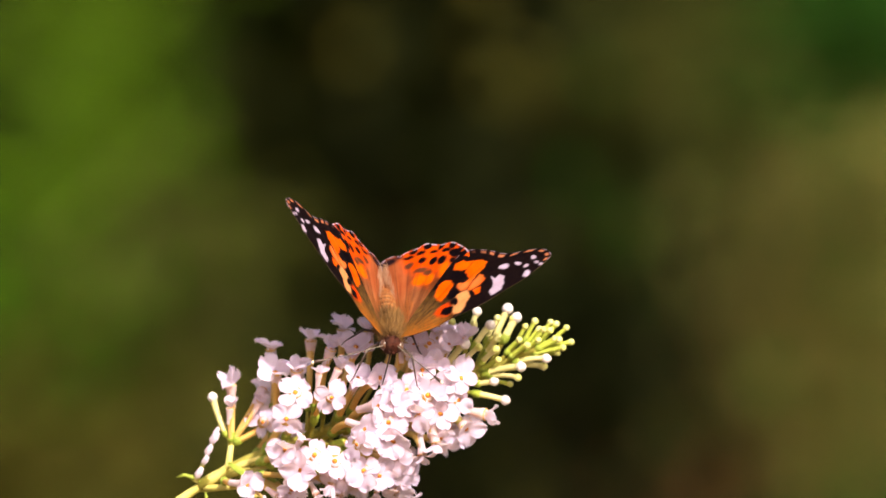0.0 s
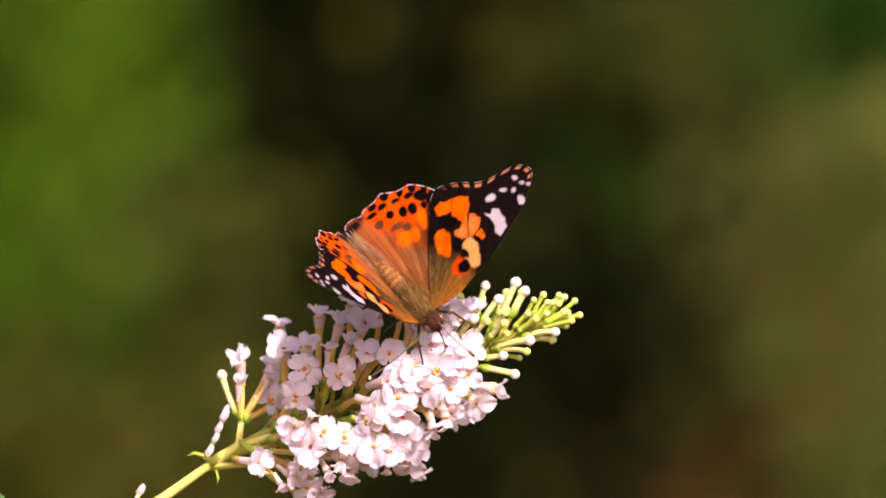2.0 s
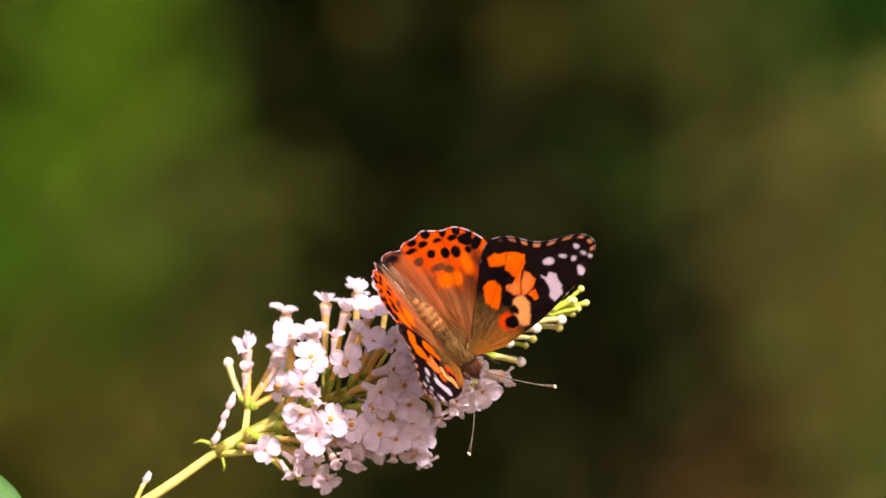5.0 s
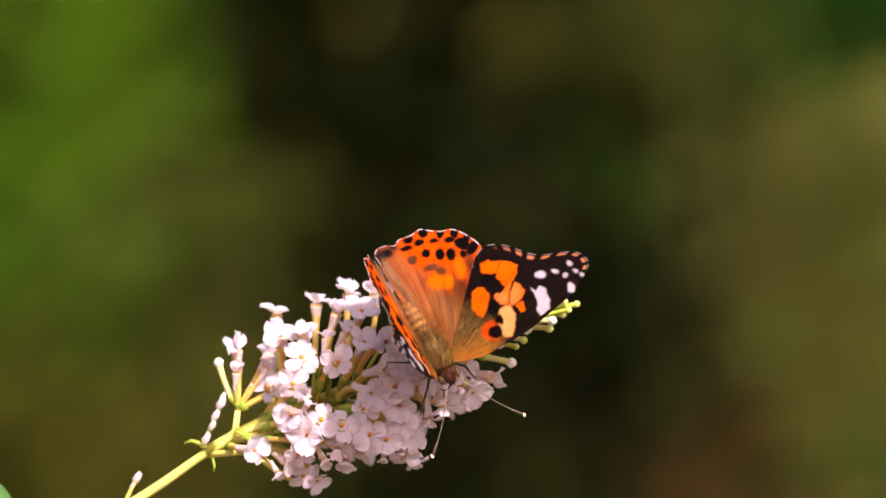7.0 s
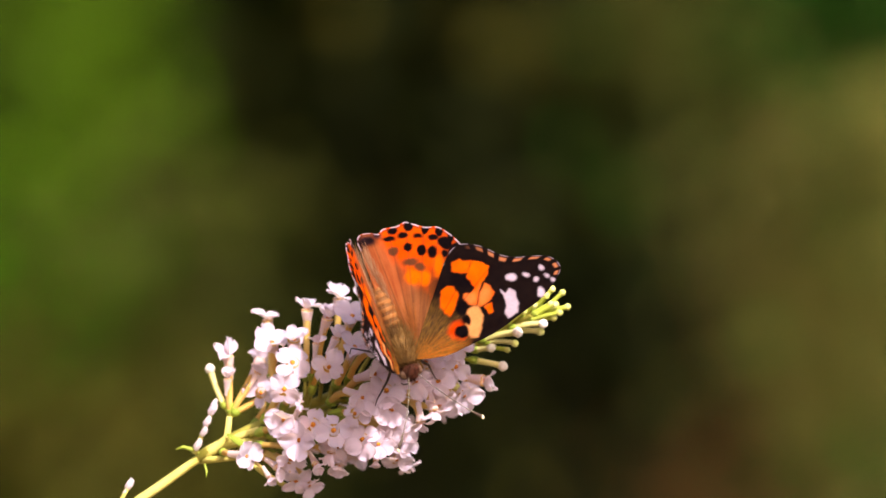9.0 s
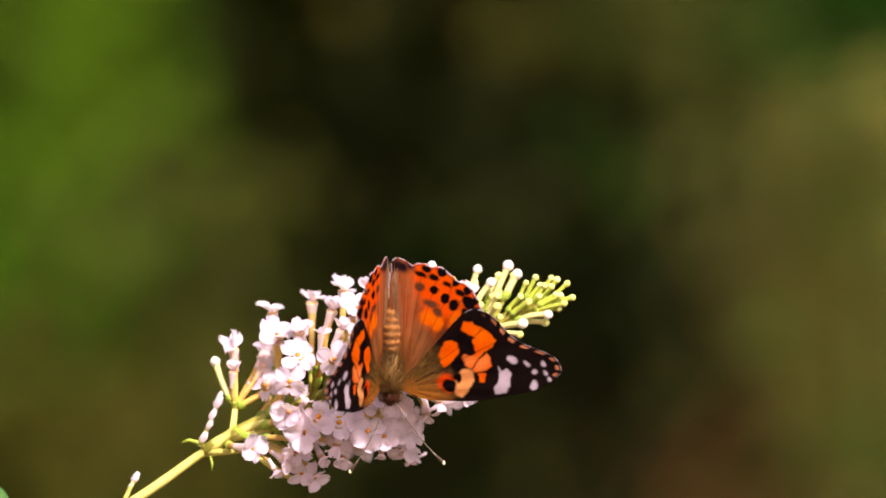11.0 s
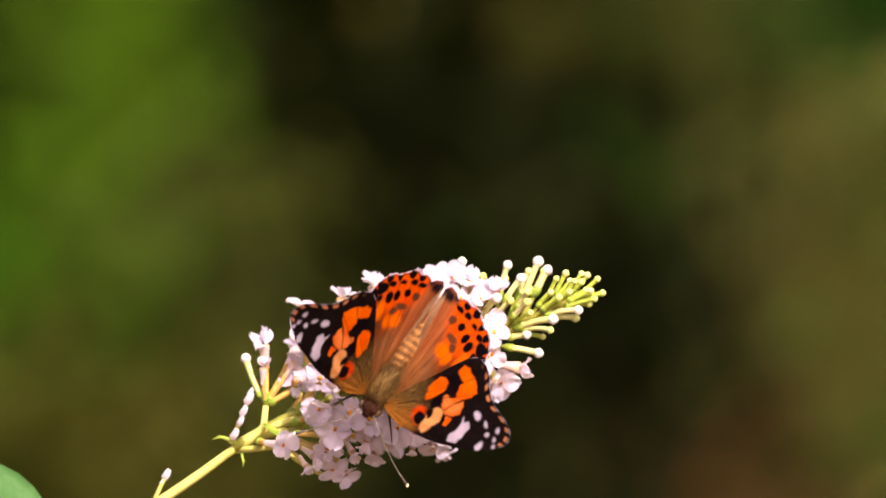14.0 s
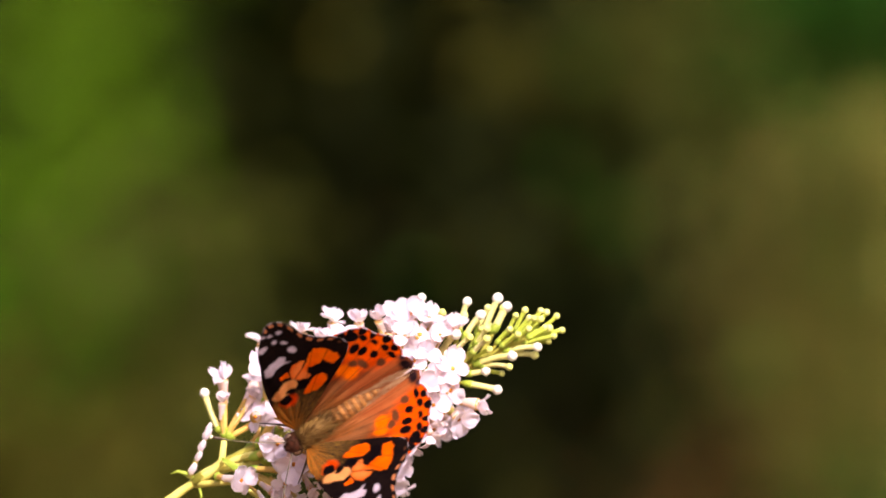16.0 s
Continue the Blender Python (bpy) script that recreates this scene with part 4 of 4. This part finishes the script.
        for _ in range(320):
            r, a = rng.uniform(1.0, 9.0), radians(rng.uniform(98, 126))
            x, y = r * math.cos(a), r * math.sin(a)
            lat, bk = 0.9063 * x + 0.4226 * y, -0.4226 * x + 0.9063 * y
            roots.append(Vector((s * (lat + 0.3), -bk, 0.0)) * MM)
            wlat, wbk = 0.9063 * math.cos(a) + 0.4226 * math.sin(a), -0.4226 * math.cos(a) + 0.9063 * math.sin(a)
            ways.append(Vector((s * wlat, -wbk, 0.05)) * 1.6)
        bm = bmesh.new()
        hairs(bm, roots, ways, 2.6 * MM, 0.05 * MM, rng)
        part("wing_hair", mesh_of("wing_hair", bm, TAWNY, False), hind, "tawny hair", kind="stuff")
        made[tag] = (fore, hind)
    return body, made, feelers


insect, wings, feelers = butterfly()


# ---- what moves ----
# seconds, place in mm (across, away, up), turn in degrees
BODY = [
    (0.0, -9.97, -17.09, -8.96, -36.8, -5.7, -169.4),
    (0.5, -10.26, -16.79, -9.08, -44.1, -0.0, -172.5),
    (0.8, -9.27, -16.72, -9.33, -42.1, 4.8, -174.1),
    (1.0, -8.74, -16.70, -9.26, -35.2, 14.8, -169.5),
    (1.2, -6.52, -16.78, -9.10, -28.6, 24.6, -161.0),
    (1.5, -4.99, -16.85, -7.69, -34.7, 33.2, -155.7),
    (2.0, -6.44, -15.93, -8.97, -58.2, 39.5, -169.4),
    (2.5, -6.12, -16.15, -9.00, -60.3, 38.3, -169.9),
    (2.7, -6.91, -16.32, -5.99, -37.2, 52.8, -155.6),
    (3.0, -3.16, -16.41, -8.97, -40.6, 57.4, -146.6),
    (3.2, -2.56, -16.34, -10.75, -50.8, 57.4, -148.1),
    (3.5, -1.65, -16.24, -13.42, -66.2, 57.3, -150.5),
    (5.8, -0.44, -21.21, -19.62, -84.0, 36.4, -162.1),
    (6.0, -0.42, -21.50, -19.74, -83.7, 37.0, -162.2),
    (6.5, -1.53, -21.40, -19.30, -65.9, 23.9, -157.2),
    (7.0, -2.49, -21.66, -19.61, -76.5, 28.9, -160.3),
    (7.5, -3.69, -21.81, -19.56, -67.1, 19.1, -163.3),
    (8.0, -5.53, -21.93, -18.60, -69.1, 18.4, -159.8),
    (8.5, -6.76, -21.98, -18.08, -79.5, 19.9, -159.8),
    (9.0, -7.17, -22.10, -17.81, -81.8, 20.2, -160.7),
    (9.2, -7.12, -21.97, -18.16, -84.2, 22.0, -160.5),
    (11.3, -9.96, -23.48, -23.94, -107.3, -1.1, -174.4),
    (11.5, -9.96, -23.63, -23.94, -107.3, -1.1, -174.4),
    (11.8, -10.17, -23.62, -24.50, -102.9, -0.6, -173.3),
    (12.0, -11.54, -23.62, -23.52, -75.0, -17.8, -167.5),
    (12.2, -13.21, -23.71, -27.73, -90.6, -16.9, -176.6),
    (12.5, -13.36, -23.91, -26.81, -70.9, -26.2, -179.6),
    (13.0, -15.02, -24.46, -29.43, -92.6, -23.2, -181.2),
    (13.5, -15.40, -24.60, -28.20, -81.1, -28.2, -183.9),
    (14.0, -16.53, -24.73, -27.05, -87.8, -32.5, -182.7),
    (14.5, -17.37, -24.62, -27.83, -89.8, -31.4, -178.9),
    (15.0, -16.81, -24.66, -28.29, -89.2, -29.1, -180.8),
    (15.2, -16.80, -24.57, -28.29, -90.2, -29.6, -181.0),
    (15.5, -19.24, -24.54, -26.88, -75.3, -45.9, -184.2),
    (16.0, -21.47, -24.43, -28.70, -89.7, -57.3, -181.4),
]
# seconds, lift of the left and right forewing, their sweep, lift of the left and right hindwing
FLAP = [
    (0.0, 36.5, 44.1, 0.2, -4.3, 38.4, 44.2),
    (0.5, 30.5, 47.1, 1.0, -4.1, 31.8, 47.1),
    (0.8, 15.7, 45.6, 0.7, -5.5, 16.8, 45.1),
    (1.0, 23.2, 54.0, 2.9, -6.8, 23.0, 54.0),
    (1.2, 19.8, 52.2, 1.9, -4.8, 20.9, 52.2),
    (1.5, 14.8, 64.9, 1.2, -4.5, 14.6, 65.0),
    (2.0, 18.5, 64.6, 2.9, -2.6, 17.0, 64.9),
    (2.5, 0.6, 61.2, 1.4, -1.6, 0.8, 61.4),
    (2.7, -2.2, 69.4, -1.7, -0.4, -4.7, 69.5),
    (3.0, 2.4, 85.1, 6.5, 0.0, 0.1, 85.1),
    (3.2, 7.5, 81.1, 6.5, 0.5, 5.4, 81.1),
    (3.5, 30.5, 70.5, 6.3, 2.2, 27.8, 70.5),
    (5.8, 29.7, 60.5, 6.4, 5.4, 29.0, 60.8),
    (6.0, 29.9, 60.5, 6.6, 5.4, 27.0, 60.8),
    (6.5, 16.0, 58.1, 4.0, -1.1, 16.6, 58.3),
    (7.0, 10.1, 66.4, 5.5, 2.2, 11.1, 66.4),
    (7.5, 8.0, 64.3, 4.7, 1.6, 8.5, 64.3),
    (8.0, 8.2, 63.9, 6.0, 1.1, 8.8, 63.9),
    (8.5, 9.7, 66.3, 4.2, 1.8, 9.8, 66.3),
    (9.0, 16.2, 65.1, 0.3, 1.0, 16.1, 65.1),
    (9.2, 9.6, 69.1, 1.2, 1.0, 9.7, 69.1),
    (11.3, 24.4, 65.2, -1.7, -3.2, 24.2, 65.3),
    (11.5, 24.4, 65.2, -1.7, -3.2, 24.2, 65.3),
    (11.8, 25.5, 65.2, -2.0, -0.7, 24.2, 65.2),
    (12.0, 31.6, 55.9, -3.1, 2.9, 29.7, 56.5),
    (12.2, 38.4, 52.7, 3.3, -1.6, 34.1, 48.0),
    (12.5, 35.5, 43.7, 9.3, 8.1, 27.2, 33.6),
    (13.0, 46.5, 54.9, 1.7, 2.4, 42.1, 51.8),
    (13.5, 36.9, 62.6, 2.3, -1.8, 31.0, 60.5),
    (14.0, 41.2, 54.3, 0.2, 2.0, 38.2, 54.0),
    (14.5, 33.5, 64.5, 0.6, 0.3, 30.1, 64.7),
    (15.0, 33.2, 64.5, 0.4, -1.2, 31.8, 64.3),
    (15.2, 31.5, 64.4, -0.3, -0.6, 31.3, 63.2),
    (15.5, 48.3, 44.7, -2.8, -1.6, 42.4, 39.3),
    (16.0, 52.4, 53.0, 0.7, -0.7, 44.2, 44.7),
]


def hinge(side, lift, sweep_by, drop):
    m = Matrix.Translation(Vector((side * HINGE.x, HINGE.y, HINGE.z - drop)) * MM)
    return m @ pose(0, 0, 0, 0, -side * lift, 0) @ pose(0, 0, 0, 0, 0, side * sweep_by)


# seconds, how far the left and right antenna spread, and their lift, in degrees
SPREAD = [
    (0.0, -6, 36, 8, -16), (1.0, -10, 45, 8, -10), (2.0, -40, 55, 28, -4), (2.5, -4, 48, 10, -4), (3.0, 18, 40, 0, -4), (3.5, 14, 22, 0, -2),
    (6.0, -2, 8, 4, -2), (7.0, -4, 8, 0, -2), (9.0, 0, -2, 4, 10), (11.5, 6, -8, 10, 8), (12.5, 24, -2, -8, 32), (13.5, 24, -2, 0, 30),
    (14.5, 22, 0, 0, 22), (16.0, 15, 0, 0, 20),
]


def motions():
    for side, stalk, tip in feelers:
        base = Matrix.Translation(Vector((side * 0.7, 6.2, 0.6)) * MM)
        for ob in (stalk, tip):
            walk(ob, [(row[0], base @ pose(0, 0, 0, row[3 if side < 0 else 4], 0, -side * row[1 if side < 0 else 2]) @ base.inverted()) for row in SPREAD])
    walk(insect, [(t, pose(x * MM, y * MM, HEIGHT + z * MM, rx, ry, rz)) for t, x, y, z, rx, ry, rz in BODY])
    for side, tag, k in ((-1, "left", 0), (1, "right", 1)):
        fore, hind = wings[tag]
        walk(fore, [(row[0], hinge(side, row[1 + k], row[3 + k], 0.0)) for row in FLAP])
        walk(hind, [(row[0], hinge(side, row[5 + k], 0.0, 0.35)) for row in FLAP])


motions()
